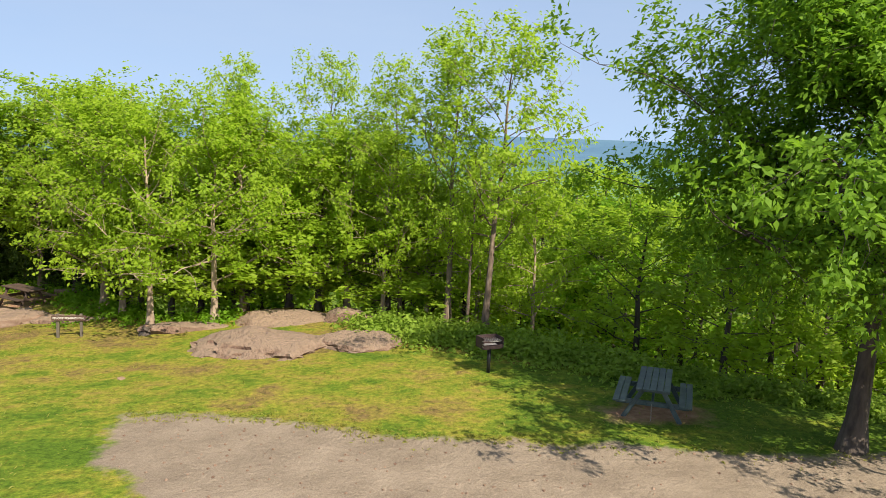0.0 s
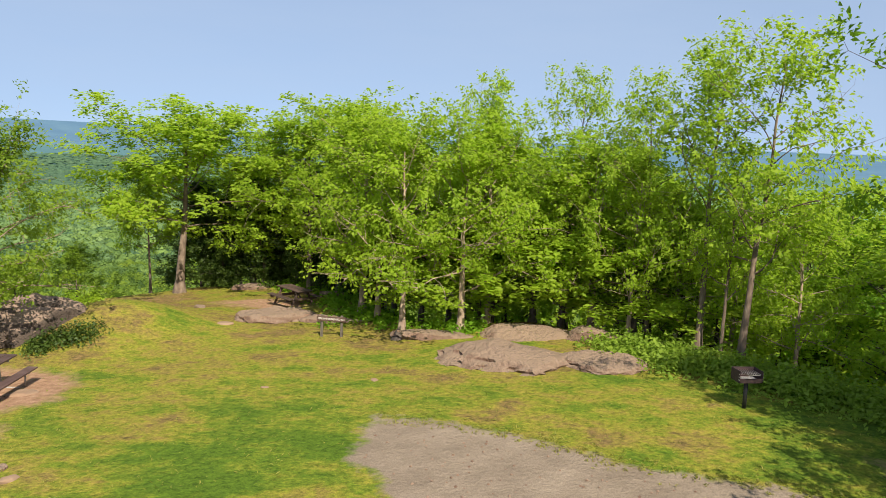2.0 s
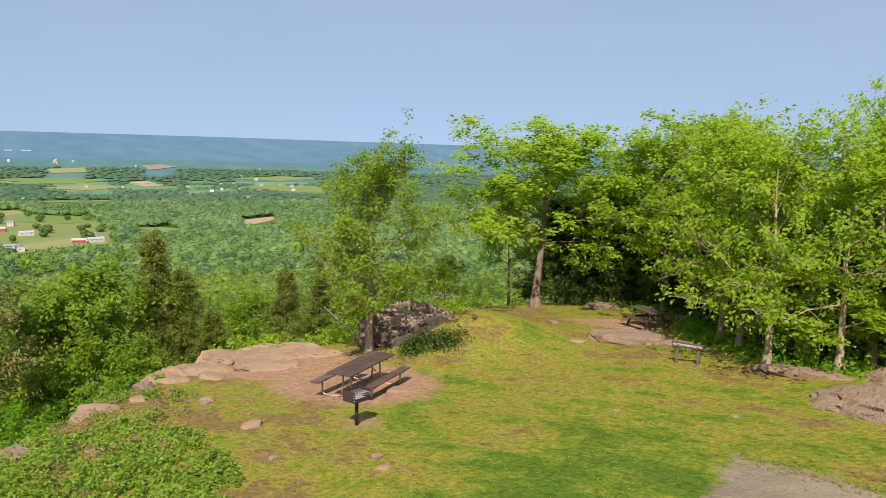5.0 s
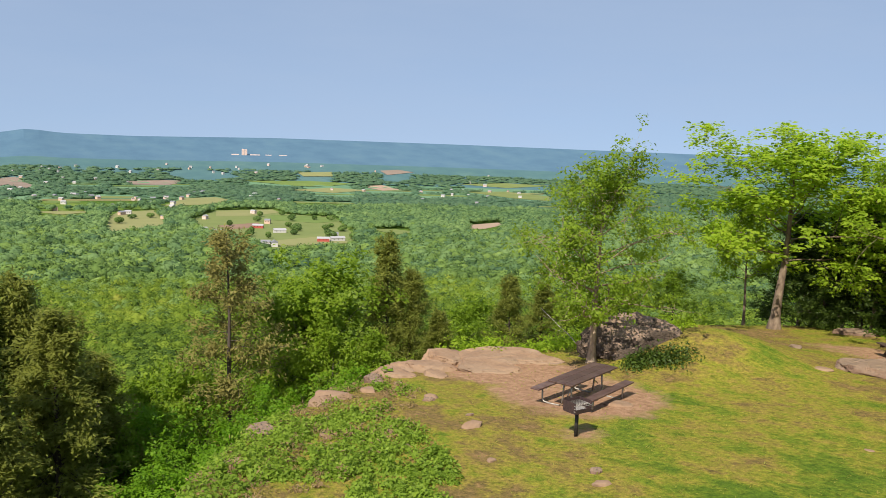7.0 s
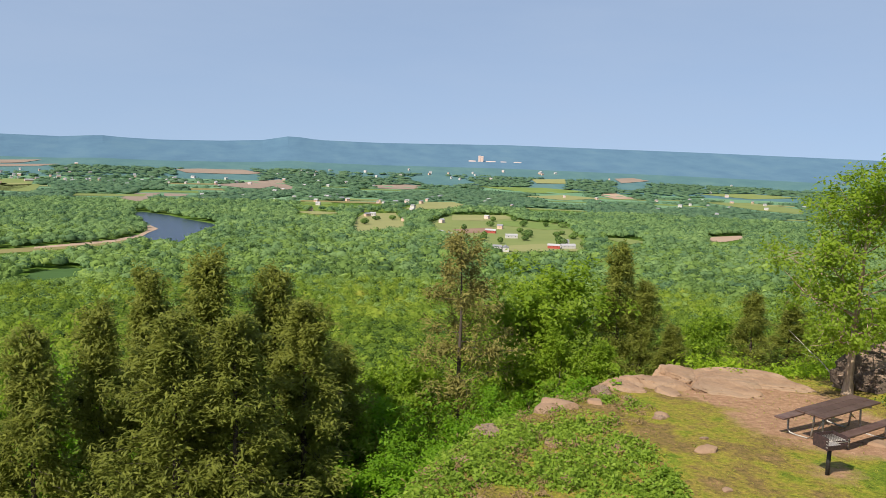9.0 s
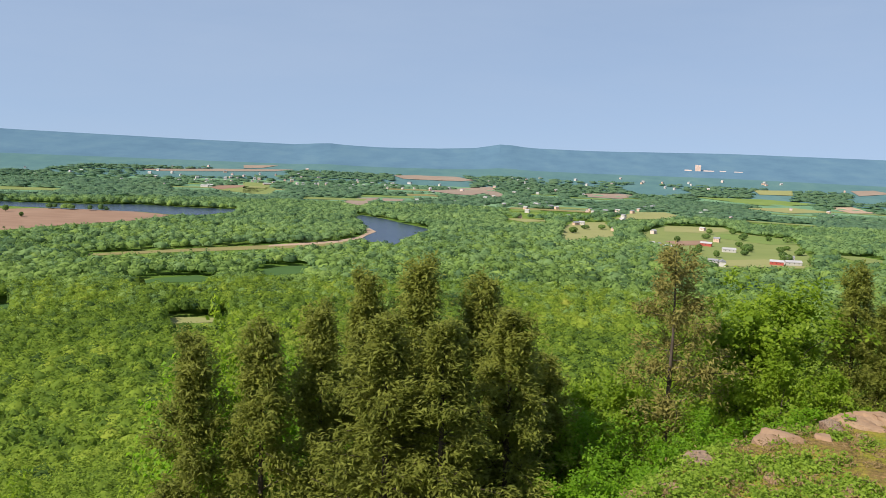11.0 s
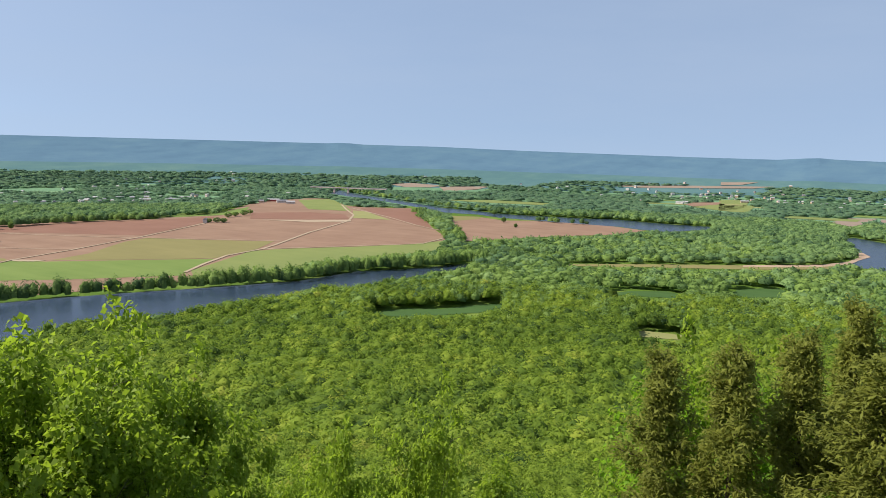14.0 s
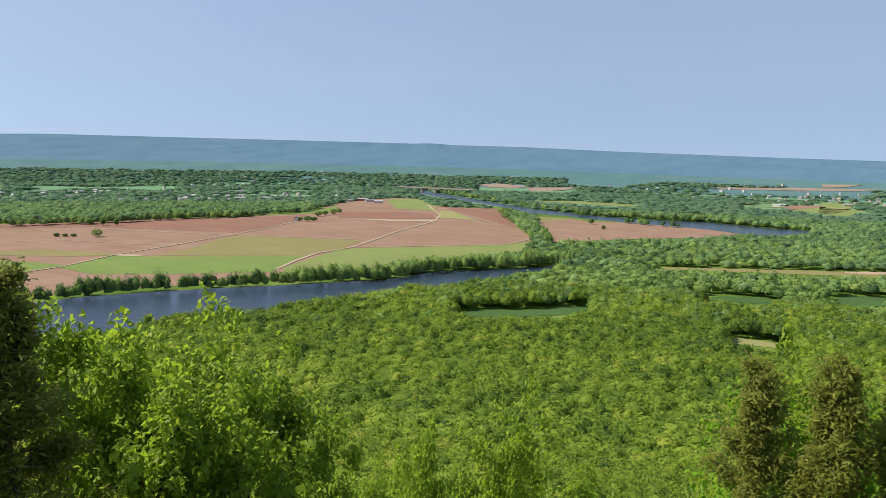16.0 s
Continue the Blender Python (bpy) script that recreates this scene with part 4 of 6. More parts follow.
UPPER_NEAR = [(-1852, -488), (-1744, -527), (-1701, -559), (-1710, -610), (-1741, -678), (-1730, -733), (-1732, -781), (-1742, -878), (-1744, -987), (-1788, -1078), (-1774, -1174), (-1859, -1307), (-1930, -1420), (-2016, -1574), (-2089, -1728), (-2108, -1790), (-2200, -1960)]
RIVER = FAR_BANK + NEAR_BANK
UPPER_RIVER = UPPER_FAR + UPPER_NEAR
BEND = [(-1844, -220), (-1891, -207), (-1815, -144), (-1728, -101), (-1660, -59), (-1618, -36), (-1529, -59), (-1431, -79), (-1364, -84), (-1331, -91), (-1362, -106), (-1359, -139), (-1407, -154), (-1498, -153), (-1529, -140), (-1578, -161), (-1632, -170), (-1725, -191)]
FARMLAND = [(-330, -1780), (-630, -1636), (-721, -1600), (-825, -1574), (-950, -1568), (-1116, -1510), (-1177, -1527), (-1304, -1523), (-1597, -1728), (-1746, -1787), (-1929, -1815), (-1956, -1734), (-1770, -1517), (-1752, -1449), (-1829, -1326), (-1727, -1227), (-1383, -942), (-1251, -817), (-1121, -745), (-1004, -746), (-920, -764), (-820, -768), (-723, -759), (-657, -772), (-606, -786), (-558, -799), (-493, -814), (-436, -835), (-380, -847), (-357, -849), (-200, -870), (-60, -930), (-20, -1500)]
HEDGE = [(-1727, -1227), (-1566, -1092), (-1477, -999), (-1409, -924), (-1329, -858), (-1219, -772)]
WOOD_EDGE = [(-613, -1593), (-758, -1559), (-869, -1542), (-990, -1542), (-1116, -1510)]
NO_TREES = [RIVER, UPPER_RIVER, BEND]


def field(name, outline, mat, lift, label, clear):
    flat_shape(name, outline, mat, lift, label, "field")
    if clear:
        NO_TREES.append(outline)


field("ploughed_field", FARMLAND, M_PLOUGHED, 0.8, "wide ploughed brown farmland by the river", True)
field("crop_field", [(-466, -1030), (-576, -1093), (-602, -1054), (-687, -984), (-778, -908), (-664, -838), (-643, -822), (-540, -893), (-470, -955)], M_CROP, 1.3, "strip of young green crop", False)
field("crop_field", [(-679, -845), (-869, -939), (-920, -927), (-1031, -858), (-1126, -813), (-1211, -802), (-1091, -730), (-905, -752), (-726, -763), (-638, -788)], M_MEADOW, 1.3, "bright green field by the river trees", False)
field("crop_field", [(-688, -1088), (-813, -1181), (-876, -1203), (-919, -1111), (-989, -1010), (-892, -950), (-821, -932), (-779, -915), (-690, -989), (-613, -1061)], M_OLIVE, 1.3, "thin olive-coloured crop", False)
field("crop_field", [(-435, -1134), (-463, -1096), (-480, -1045), (-433, -1026), (-392, -1025)], M_CROP, 1.3, "patch of young green crop", False)
field("crop_field", [(-474, -1235), (-530, -1216), (-582, -1121), (-573, -1096), (-520, -1123), (-457, -1192)], M_OLIVE, 1.4, "narrow strip of thin crop", False)
field("meadow", [(-1836, -1769), (-1956, -1734), (-1752, -1502), (-1616, -1365), (-1578, -1483)], M_MEADOW, 1.6, "yellow-green meadow beside farm buildings", False)
field("meadow", [(-1173, -1588), (-1285, -1599), (-1370, -1567), (-1517, -1642), (-1370, -1503), (-1270, -1484), (-1131, -1519)], M_CROP, 1.6, "green meadow strip", False)
field("ploughed_field", [(-1717, -1419), (-1811, -1312), (-1711, -1215), (-1381, -943), (-1490, -1127), (-1587, -1255)], M_REDSOIL, 1.6, "dark red ploughed field", False)
field("ploughed_field", [(-1387, -1491), (-1506, -1415), (-1517, -1300), (-1436, -1218), (-1355, -1273), (-1267, -1371)], M_REDSOIL, 1.5, "reddish ploughed strip", False)
field("ploughed_field", [(-1098, -1486), (-1243, -1462), (-1154, -1377), (-891, -1241), (-735, -1489), (-597, -1551), (-625, -1624), (-819, -1562)], M_REDSOIL, 1.2, "reddish ploughed strip along the hedge", False)
field("hay_field", [(-1635, -1375), (-1634, -1331), (-1483, -1131), (-1469, -1196), (-1455, -1223)], M_HAY, 1.7, "yellow stubble beside the track", False)
field("bare_strip", [(-1268, -1334), (-1334, -1253), (-1416, -1195), (-1380, -1168), (-1302, -1223)], M_TRACK, 1.9, "pale bare strip of soil", False)
field("bare_strip", [(-582, -1105), (-610, -1064), (-591, -1065), (-575, -1086)], M_TRACK, 1.9, "pale bare spot beside the track", False)
field("ploughed_field", [(-1691, -1102), (-1725, -1040), (-1678, -941), (-1729, -887), (-1741, -792), (-1735, -682), (-1695, -593), (-1582, -598), (-1398, -703), (-1264, -760), (-1219, -772), (-1398, -902)], M_PLOUGHED, 1.0, "brown ploughed field on the river bank", True)
field("crop_field", [(-1691, -1102), (-1722, -1022), (-1666, -1004), (-1574, -1014)], M_OLIVE, 1.5, "thin crop at the end of a ploughed field", False)
field("clearing", [(-695, -251), (-707, -243), (-709, -226), (-709, -207), (-726, -197), (-709, -195), (-689, -205), (-679, -235)], M_HAY, 0.8, "small straw-coloured clearing in the woods", True)
field("far_field", [(-2727, -2094), (-2827, -2053), (-2861, -1899), (-2770, -1909), (-2704, -1993)], M_FAR_SOIL, 2.5, "far reddish field strip", True)
field("far_field", [(-2812, -1895), (-2973, -1738), (-2855, -1727), (-2717, -1802)], M_FAR_SOIL, 2.5, "far pale field strip", True)
field("far_field", [(-2227, -1487), (-2357, -1380), (-2376, -1152), (-2272, -1129), (-2215, -1338)], M_MEADOW, 2.0, "green far field strip", True)
field("hay_field", [(-2726, -821), (-2855, -833), (-2970, -763), (-2823, -734), (-2634, -767)], M_PLOUGHED, 2.2, "bare field beside barns", True)
field("hay_field", [(-2889, -751), (-2860, -623), (-2498, -557), (-2474, -596), (-2605, -759)], M_MEADOW, 2.0, "pale green field beside barns", True)
field("far_field", [(-3333, -1347), (-3547, -1040), (-3694, -726), (-3592, -788), (-3353, -1208)], M_FAR_SOIL, 3.0, "far reddish field strip", True)
field("far_field", [(-2273, -309), (-2502, -289), (-2555, -223), (-2276, -227), (-2185, -246)], M_FAR_SOIL, 2.0, "brown field behind the river bend", True)
field("far_field", [(-2530, -212), (-2529, -140), (-2422, -145), (-2402, -202)], M_FAR_SOIL, 2.0, "brown strip behind the river bend", True)
field("far_field", [(-3663, -261), (-3703, -169), (-3696, 25), (-3591, 109), (-3545, 48), (-3555, -208)], M_FAR_SOIL, 4.0, "far brown field", True)
field("far_field", [(-3092, -90), (-3284, 23), (-3392, 172), (-3227, 175), (-2902, 79), (-2914, 21)], M_FAR_SOIL, 3.0, "far sandy field", True)
field("far_field", [(-3092, 157), (-2999, 212), (-2834, 163)], M_FAR_SOIL, 3.0, "far brown field", True)
field("far_field", [(-3263, 543), (-3292, 691), (-3260, 745), (-3076, 658), (-3104, 539)], M_FAR_SOIL, 3.0, "far brown field", True)
field("far_field", [(-3160, -820), (-3181, -714), (-2784, -633), (-2564, -621), (-2497, -648)], M_MEADOW, 2.0, "far pale green field", True)
field("far_field", [(-3727, -965), (-3803, -818), (-3677, -867), (-3623, -938)], M_FAR_SOIL, 4.0, "far reddish strip", True)
field("hay_field", [(-1818, 268), (-1933, 302), (-1966, 386), (-1750, 360), (-1621, 341), (-1532, 246), (-1508, 212)], M_HAY, 1.5, "yellow hay field near farmhouses", True)
field("meadow", [(-1704, 411), (-1942, 527), (-1955, 674), (-1825, 659), (-1759, 699), (-1725, 742), (-1345, 623), (-1239, 567), (-1235, 484), (-1198, 412), (-1318, 429), (-1459, 420), (-1548, 392)], M_MEADOW, 1.5, "farm meadow between barns", True)
field("hay_field", [(-1925, 522), (-1936, 668), (-1854, 655), (-1781, 566), (-1783, 484)], M_HAY, 2.2, "hay meadow behind the barns", False)
field("ploughed_field", [(-1574, 428), (-1621, 528), (-1539, 510), (-1500, 437)], M_PLOUGHED, 2.2, "brown strip between barns", False)
field("hay_field", [(-1301, 436), (-1340, 535), (-1318, 580), (-1246, 570), (-1233, 433)], M_HAY, 2.2, "yellow meadow in front of the barns", False)
field("hay_field", [(-2081, 427), (-2367, 551), (-2420, 655), (-2303, 662), (-2135, 578)], M_HAY, 1.8, "hay strip by the houses", True)
field("meadow", [(-1962, 127), (-1976, 190), (-1939, 257), (-1877, 181)], M_HAY, 1.8, "pale strip beside a row of houses", True)
field("sand_pit", [(-1464, 948), (-1493, 1049), (-1439, 1027), (-1374, 928), (-1391, 908)], M_SAND, 1.5, "pinkish sand pit in the woods", True)
field("meadow", [(-1454, 707), (-1438, 753), (-1373, 770), (-1342, 704)], M_MEADOW, 1.5, "small meadow in the woods", True)
field("meadow", [(-2792, 1026), (-2937, 1256), (-2764, 1332), (-2609, 1117)], M_HAY, 2.5, "far yellow meadow", True)
field("meadow", [(-2987, 1426), (-2995, 1505), (-2820, 1515), (-2747, 1382)], M_SAND, 2.5, "far sandy strip", True)
field("far_field", [(-3432, 1298), (-3418, 1458), (-3288, 1409), (-3315, 1281)], M_HAY, 4.0, "far hay strip", True)
field("far_field", [(-3399, 1695), (-3400, 1790), (-3307, 1827), (-3269, 1667)], M_FAR_SOIL, 4.0, "far sandy strip", True)
field("meadow", [(-2926, 1840), (-2880, 2060), (-2733, 2202), (-2755, 1973)], M_MEADOW, 2.5, "far green meadow", True)
field("meadow", [(-2659, 1698), (-2656, 1903), (-2310, 1866), (-2105, 1692), (-2264, 1646)], M_MEADOW, 2.2, "long green meadow between woods", True)
field("meadow", [(-3245, 975), (-3184, 1257), (-3053, 1431), (-3023, 1195)], M_CROP, 2.8, "far green field strip", True)
field("far_field", [(-3315, 118), (-3378, 185), (-3269, 188), (-2966, 212), (-2861, 148)], M_FAR_SOIL, 2.5, "far brown field", True)
field("meadow", [(-1789, 613), (-1744, 707), (-1623, 725), (-1585, 643), (-1680, 563)], M_CROP, 2.4, "green field between farms", False)
strips = np.random.default_rng(19)
for k in range(26):
    az, r = radians(strips.uniform(22, 112)), strips.uniform(2250, 3250)
    w, d = strips.uniform(35, 120), strips.uniform(25, 55)
    u, v = np.array([math.cos(az), math.sin(az)]), np.array([-math.sin(az), math.cos(az)])
    c = v * r
    quad = [tuple(c + u * w * i * strips.uniform(0.7, 1.1) + v * d * j * strips.uniform(0.7, 1.2)) for i, j in ((-1, -1), (1, -1), (1, 1), (-1, 1))]
    field("far_field", quad, (M_MEADOW, M_CROP, M_OLIVE, M_MEADOW, M_CROP, M_HAY)[k % 6], 1.2 + 0.05 * k, "far field strip between woods", True)
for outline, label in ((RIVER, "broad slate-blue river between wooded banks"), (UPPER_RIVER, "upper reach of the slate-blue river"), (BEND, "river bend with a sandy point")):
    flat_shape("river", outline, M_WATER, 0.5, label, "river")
sand = [(-1262, -285), (-1307, -240), (-1355, -191), (-1433, -161), (-1508, -154), (-1567, -166), (-1590, -158), (-1529, -138), (-1461, -149), (-1399, -153), (-1325, -187), (-1279, -235), (-1242, -281)]
marsh = [(-1086, -500), (-1167, -404), (-1272, -274), (-1366, -165), (-1312, -168), (-1222, -263), (-1136, -393), (-1063, -490)]
ponds = ([(-610, -493), (-652, -475), (-673, -448), (-720, -429), (-744, -412), (-731, -402), (-681, -406), (-652, -426), (-617, -449), (-600, -477)],
         [(-868, -356), (-918, -335), (-947, -299), (-932, -279), (-906, -274), (-890, -312)],
         [(-979, -231), (-1018, -235), (-1052, -214), (-1060, -186), (-995, -179), (-967, -213)])
flat_shape("sand_bar", sand, M_SAND, 1.2, "pale sand bar on the river bend", "sand")
flat_shape("old_channel", marsh, M_OLIVE, 0.9, "silted old channel overgrown with olive grass", "marsh")
NO_TREES += [sand, marsh]
for outline in ponds:
    flat_shape("pond", outline, M_POND, 0.8, "dark green weedy pond in the woods", "pond")
    NO_TREES.append(outline)


def track(points, width, lift):
    bm = bmesh.new()
    last = None
    for i, (px, py) in enumerate(points):
        a, b_ = points[max(0, i - 1)], points[min(len(points) - 1, i + 1)]
        d = Vector((b_[0] - a[0], b_[1] - a[1])).normalized()
        z = ground_z(px, py) + lift * 0.42
        pair = [bm.verts.new((px - d.y * width, py + d.x * width, z)), bm.verts.new((px + d.y * width, py - d.x * width, z))]
        if last:
            bm.faces.new((last[0], last[1], pair[1], pair[0]))
        last = pair
    tagged(part("farm_track", bm, M_TRACK), "pale dirt track across the fields", "track", kind="structure")


track([(-387, -1011), (-464, -1032), (-474, -1037), (-579, -1099), (-691, -1141), (-828, -1203), (-880, -1224), (-1123, -1349)], 2.0, 2.6)
track([(-664, -838), (-727, -879), (-809, -925), (-899, -945), (-947, -967), (-1138, -1068), (-1287, -1134), (-1388, -1180), (-1521, -1277), (-1651, -1413), (-1778, -1539)], 2.6, 2.6)
track([(-899, -945), (-1038, -863), (-1142, -801), (-1255, -826)], 1.8, 2.7)
track([(-1697, -1433), (-1542, -1185), (-1416, -1009), (-1358, -904), (-1250, -817)], 2.2, 2.7)
track([(-725, -1470), (-772, -1370), (-853, -1221), (-924, -1118), (-1004, -998)], 1.4, 2.5)
track([(-541, -1341), (-597, -1327), (-653, -1211), (-702, -1143)], 1.2, 2.5)


def crown_shapes(level, count, seed):
    """Crowns of rounded lobes, open below, one unit wide."""
    made = []
    for k in range(count):
        bm = bmesh.new()
        bmesh.ops.create_icosphere(bm, subdivisions=level, radius=1.0)
        for v in bm.verts:
            q = v.co.copy()
            lobe = 0.52 - noise.voronoi(q * 1.55 + Vector((seed + k * 7.3, k * 1.9, 0)))[0][0]
            v.co = q * (1 + lobe * 0.62 + noise.noise(q * 1.3 + Vector((0, seed + k * 3.1, 0))) * 0.25)
        bmesh.ops.delete(bm, geom=[v for v in bm.verts if v.co.z < -0.80], context="VERTS")
        bm.verts.index_update()
        made.append((np.array([v.co for v in bm.verts]), np.array([[v.index for v in f.verts] for f in bm.faces])))
        bm.free()
    return made


def billow(x, y):
    """The rise and fall of the treetops."""
    return value_noise(x, y, 55.0, 61, 2) * 6.0 + value_noise(x, y, 22.0, 63, 2) * 4.0


def scatter_crowns(name, x, y, radius, tall, mat, shapes, rng, label, sprays=0, spray=0.5, depth=0.42, dark=0.06):
    """One mesh of many crowns standing on the ground, with leaf sprays breaking their outlines; each crown has a green of its own."""
    z = height(x, y) + (billow(x, y) if len(x) > 1500 else 0)
    tone = 0.5 + rng.normal(size=len(x)) * 0.20 + value_noise(x, y, 120.0, 71, 3) * 0.9
    tone = np.where(rng.random(len(x)) < dark, tone - 0.55, tone)
    half = tall * depth
    vs, fs, ts, base = [], [], [], 0
    pick = rng.integers(0, len(shapes), len(x))
    a = rng.uniform(0, 2 * np.pi, len(x))
    for k, (sv, sf) in enumerate(shapes):
        m = np.where(pick == k)[0]
        if not len(m):
            continue
        c, s = np.cos(a[m])[:, None], np.sin(a[m])[:, None]
        px = (sv[None, :, 0] * c - sv[None, :, 1] * s) * radius[m][:, None] + x[m][:, None]
        py = (sv[None, :, 0] * s + sv[None, :, 1] * c) * radius[m][:, None] + y[m][:, None]
        pz = sv[None, :, 2] * half[m][:, None] + (z[m] + tall[m] - half[m])[:, None]
        pts = np.stack([px, py, pz], -1)
        mid = np.stack([x[m], y[m], z[m] + tall[m] - half[m]], 1)[:, None]
        vs.append((mid + (pts - mid) * (0.86 if sprays else 1.0)).reshape(-1, 3))
        ts.append(np.repeat(tone[m], len(sv)))
        fs.append((sf[None] + (np.arange(len(m)) * len(sv))[:, None, None]).reshape(-1, 3) + base)
        base += len(m) * len(sv)
        if sprays:
            d = rng.normal(size=(len(m), sprays, 3))
            d[..., 2] = np.abs(d[..., 2]) * 0.9 - 0.15
            d /= np.linalg.norm(d, axis=2)[..., None]
            ph = rng.uniform(0, 6.28, (len(m), 1, 3))
            lump = 1 + 0.16 * np.sin(d[..., 0] * 4.5 + ph[..., 0]) * np.sin(d[..., 1] * 4.5 + ph[..., 1]) + 0.10 * np.sin(d[..., 2] * 7 + ph[..., 2])
            girth = np.stack([radius[m], radius[m], half[m]], 1)[:, None] * (lump * rng.uniform(0.90, 1.10, (len(m), sprays)))[..., None]
            at = mid + d * girth
            out = np.repeat(mid, sprays, 1).reshape(-1, 3)
            lv, lf = leaf_quads(rng, at.reshape(-1, 3), spray, 0.9, 0.35, 0.0, out, 1.5)
            lv = lv.reshape(-1, 4, 3)[:, :3].reshape(-1, 3)
            vs.append(lv)
            ts.append(np.repeat(tone[m], sprays * 3) + np.repeat(rng.normal(size=len(m) * sprays) * 0.07, 3))
            fs.append(np.arange(len(lv)).reshape(-1, 3) + base)
            base += len(lv)
    ob = mesh_object(name, np.concatenate(vs), np.concatenate(fs), mat, None, True)
    ob.data.attributes.new("tone", "FLOAT", "POINT").data.foreach_set("value", np.concatenate(ts).astype(np.float32))
    return tagged(ob, label, "woods", kind="stuff")


def open_ground(x, y, tall, margin):
    """Where trees of that height leave fields and water in sight of the lookout."""
    free = np.ones(len(x), bool)
    for outline in NO_TREES:
        ox, oy = [p[0] for p in outline], [p[1] for p in outline]
        near = (x > min(ox) - 60) & (x < max(ox) * 0.80 + 60) & (y > min(min(oy), min(oy) * 0.8) - 60) & (y < max(max(oy), max(oy) * 0.8) + 60) & free
        i = np.where(near)[0]
        ok = distance(outline, x[i], y[i]) > margin
        high = tall * 1.35 if max(ox) - min(ox) < 160 else tall
        for k in np.linspace(1.015, 1 + high / (160.0 - high), 7):
            ok &= ~inside(outline, x[i] * k, y[i] * k)
        free[i] = ok
    return free


def woodland(r0, r1, spacing, az0, az1, rng, tall=12.0):
    """Jittered standing places in a ring sector, leaving out fields and water."""
    g = np.arange(-r1, r1, spacing)
    x, y = np.meshgrid(g, g)
    x = x.ravel() + rng.uniform(-0.6, 0.6, x.size) * spacing
    y = y.ravel() + rng.uniform(-0.6, 0.6, y.size) * spacing
    r, az = np.hypot(x, y), np.degrees(np.arctan2(-x, y))
    ok = (r > r0) & (r <= r1) & (az > az0) & (az < az1)
    x, y = x[ok], y[ok]
    free = open_ground(x, y, tall, spacing * 0.25)
    return x[free], y[free]


def understorey():
    """A billowing sheet of lower crowns that closes the gaps between the tall ones."""
    r = np.linspace(186, 925, 150)
    az = np.radians(np.linspace(29, 167, 420))
    x, y = (-np.sin(az)[None] * r[:, None]).ravel(), (np.cos(az)[None] * r[:, None]).ravel()
    free = open_ground(x, y, 20.0, 24.0)
    z = height(x, y) + np.where(free, billow(x, y) + 11.4 + value_noise(x, y, 7.0, 62, 2) * 4.4, -3.0)
    i = (np.arange(149)[:, None] * 420 + np.arange(419)[None]).ravel()
    ob = mesh_object("understorey", np.stack([x, y, z], 1), np.stack([i, i + 1, i + 421, i + 420], 1), M_CANOPY, None, True)
    ob.data.attributes.new("tone", "FLOAT", "POINT").data.foreach_set("value", np.full(len(x), 0.35, dtype=np.float32))
    tagged(ob, "closed lower layer of the green valley woods", "woods", kind="stuff")


understorey()
rng = np.random.default_rng(5)
tiny_shapes = crown_shapes(1, 12, 5.0)
x, y = woodland(72, 190, 6.2, 42, 166, rng)
scatter_crowns("slope_woods", x, y, rng.uniform(3.4, 5.6, len(x)), rng.uniform(11, 14.5, len(x)), M_CANOPY, tiny_shapes, rng, "dense bright green woods on the hillside", 700, 0.85, 0.36)
x, y = woodland(60, 190, 9.0, -38, 42, rng)
scatter_crowns("slope_woods", x, y, rng.uniform(4.0, 6.0, len(x)), rng.uniform(9, 13, len(x)), M_CANOPY, tiny_shapes, rng, "green woods on the hillside behind the brink", 60, 1.2)
x, y = woodland(190, 340, 6.0, 30, 166, rng)
scatter_crowns("valley_woods", x, y, rng.uniform(3.6, 6.6, len(x)), rng.uniform(12.8, 16.2, len(x)), M_CANOPY, tiny_shapes, rng, "continuous green woods at the foot of the hill", 260, 1.25, 0.36)
x, y = woodland(340, 920, 8.3, 18, 166, rng, 11.0)
# the bluer canopy mixes in with distance, standing for haze
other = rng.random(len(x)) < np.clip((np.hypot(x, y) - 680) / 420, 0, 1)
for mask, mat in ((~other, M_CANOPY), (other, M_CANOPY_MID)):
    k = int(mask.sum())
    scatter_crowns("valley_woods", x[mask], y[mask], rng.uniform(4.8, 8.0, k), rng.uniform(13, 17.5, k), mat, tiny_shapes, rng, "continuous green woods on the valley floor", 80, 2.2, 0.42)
x, y = woodland(190, 900, 18.0, -30, 20, rng)
scatter_crowns("valley_woods", x, y, rng.uniform(8, 12, len(x)), rng.uniform(10, 16, len(x)), M_CANOPY, tiny_shapes, rng, "woods beyond the far side of the hill", 20, 4.0)
TOWNS = ((-1500, -2060, 210, 90, 26), (-1020, -2430, 220, 90, 24), (-2030, -2640, 260, 90, 16), (-3250, -430, 160, 380, 44), (-2230, 330, 230, 200, 18), (-3150, -1050, 150, 350, 24), (-2620, 1500, 260, 350, 16), (-3600, 1000, 100, 500, 22))


def town_free(x, y, rng):
    """Leaves out most trees where a town stands."""
    keep = np.ones(len(x), bool)
    for x0, y0, sx, sy, count in TOWNS:
        keep &= ~((np.hypot((x - x0) / sx, (y - y0) / sy) < 1.5) & (rng.random(len(x)) < 0.55))
    return keep


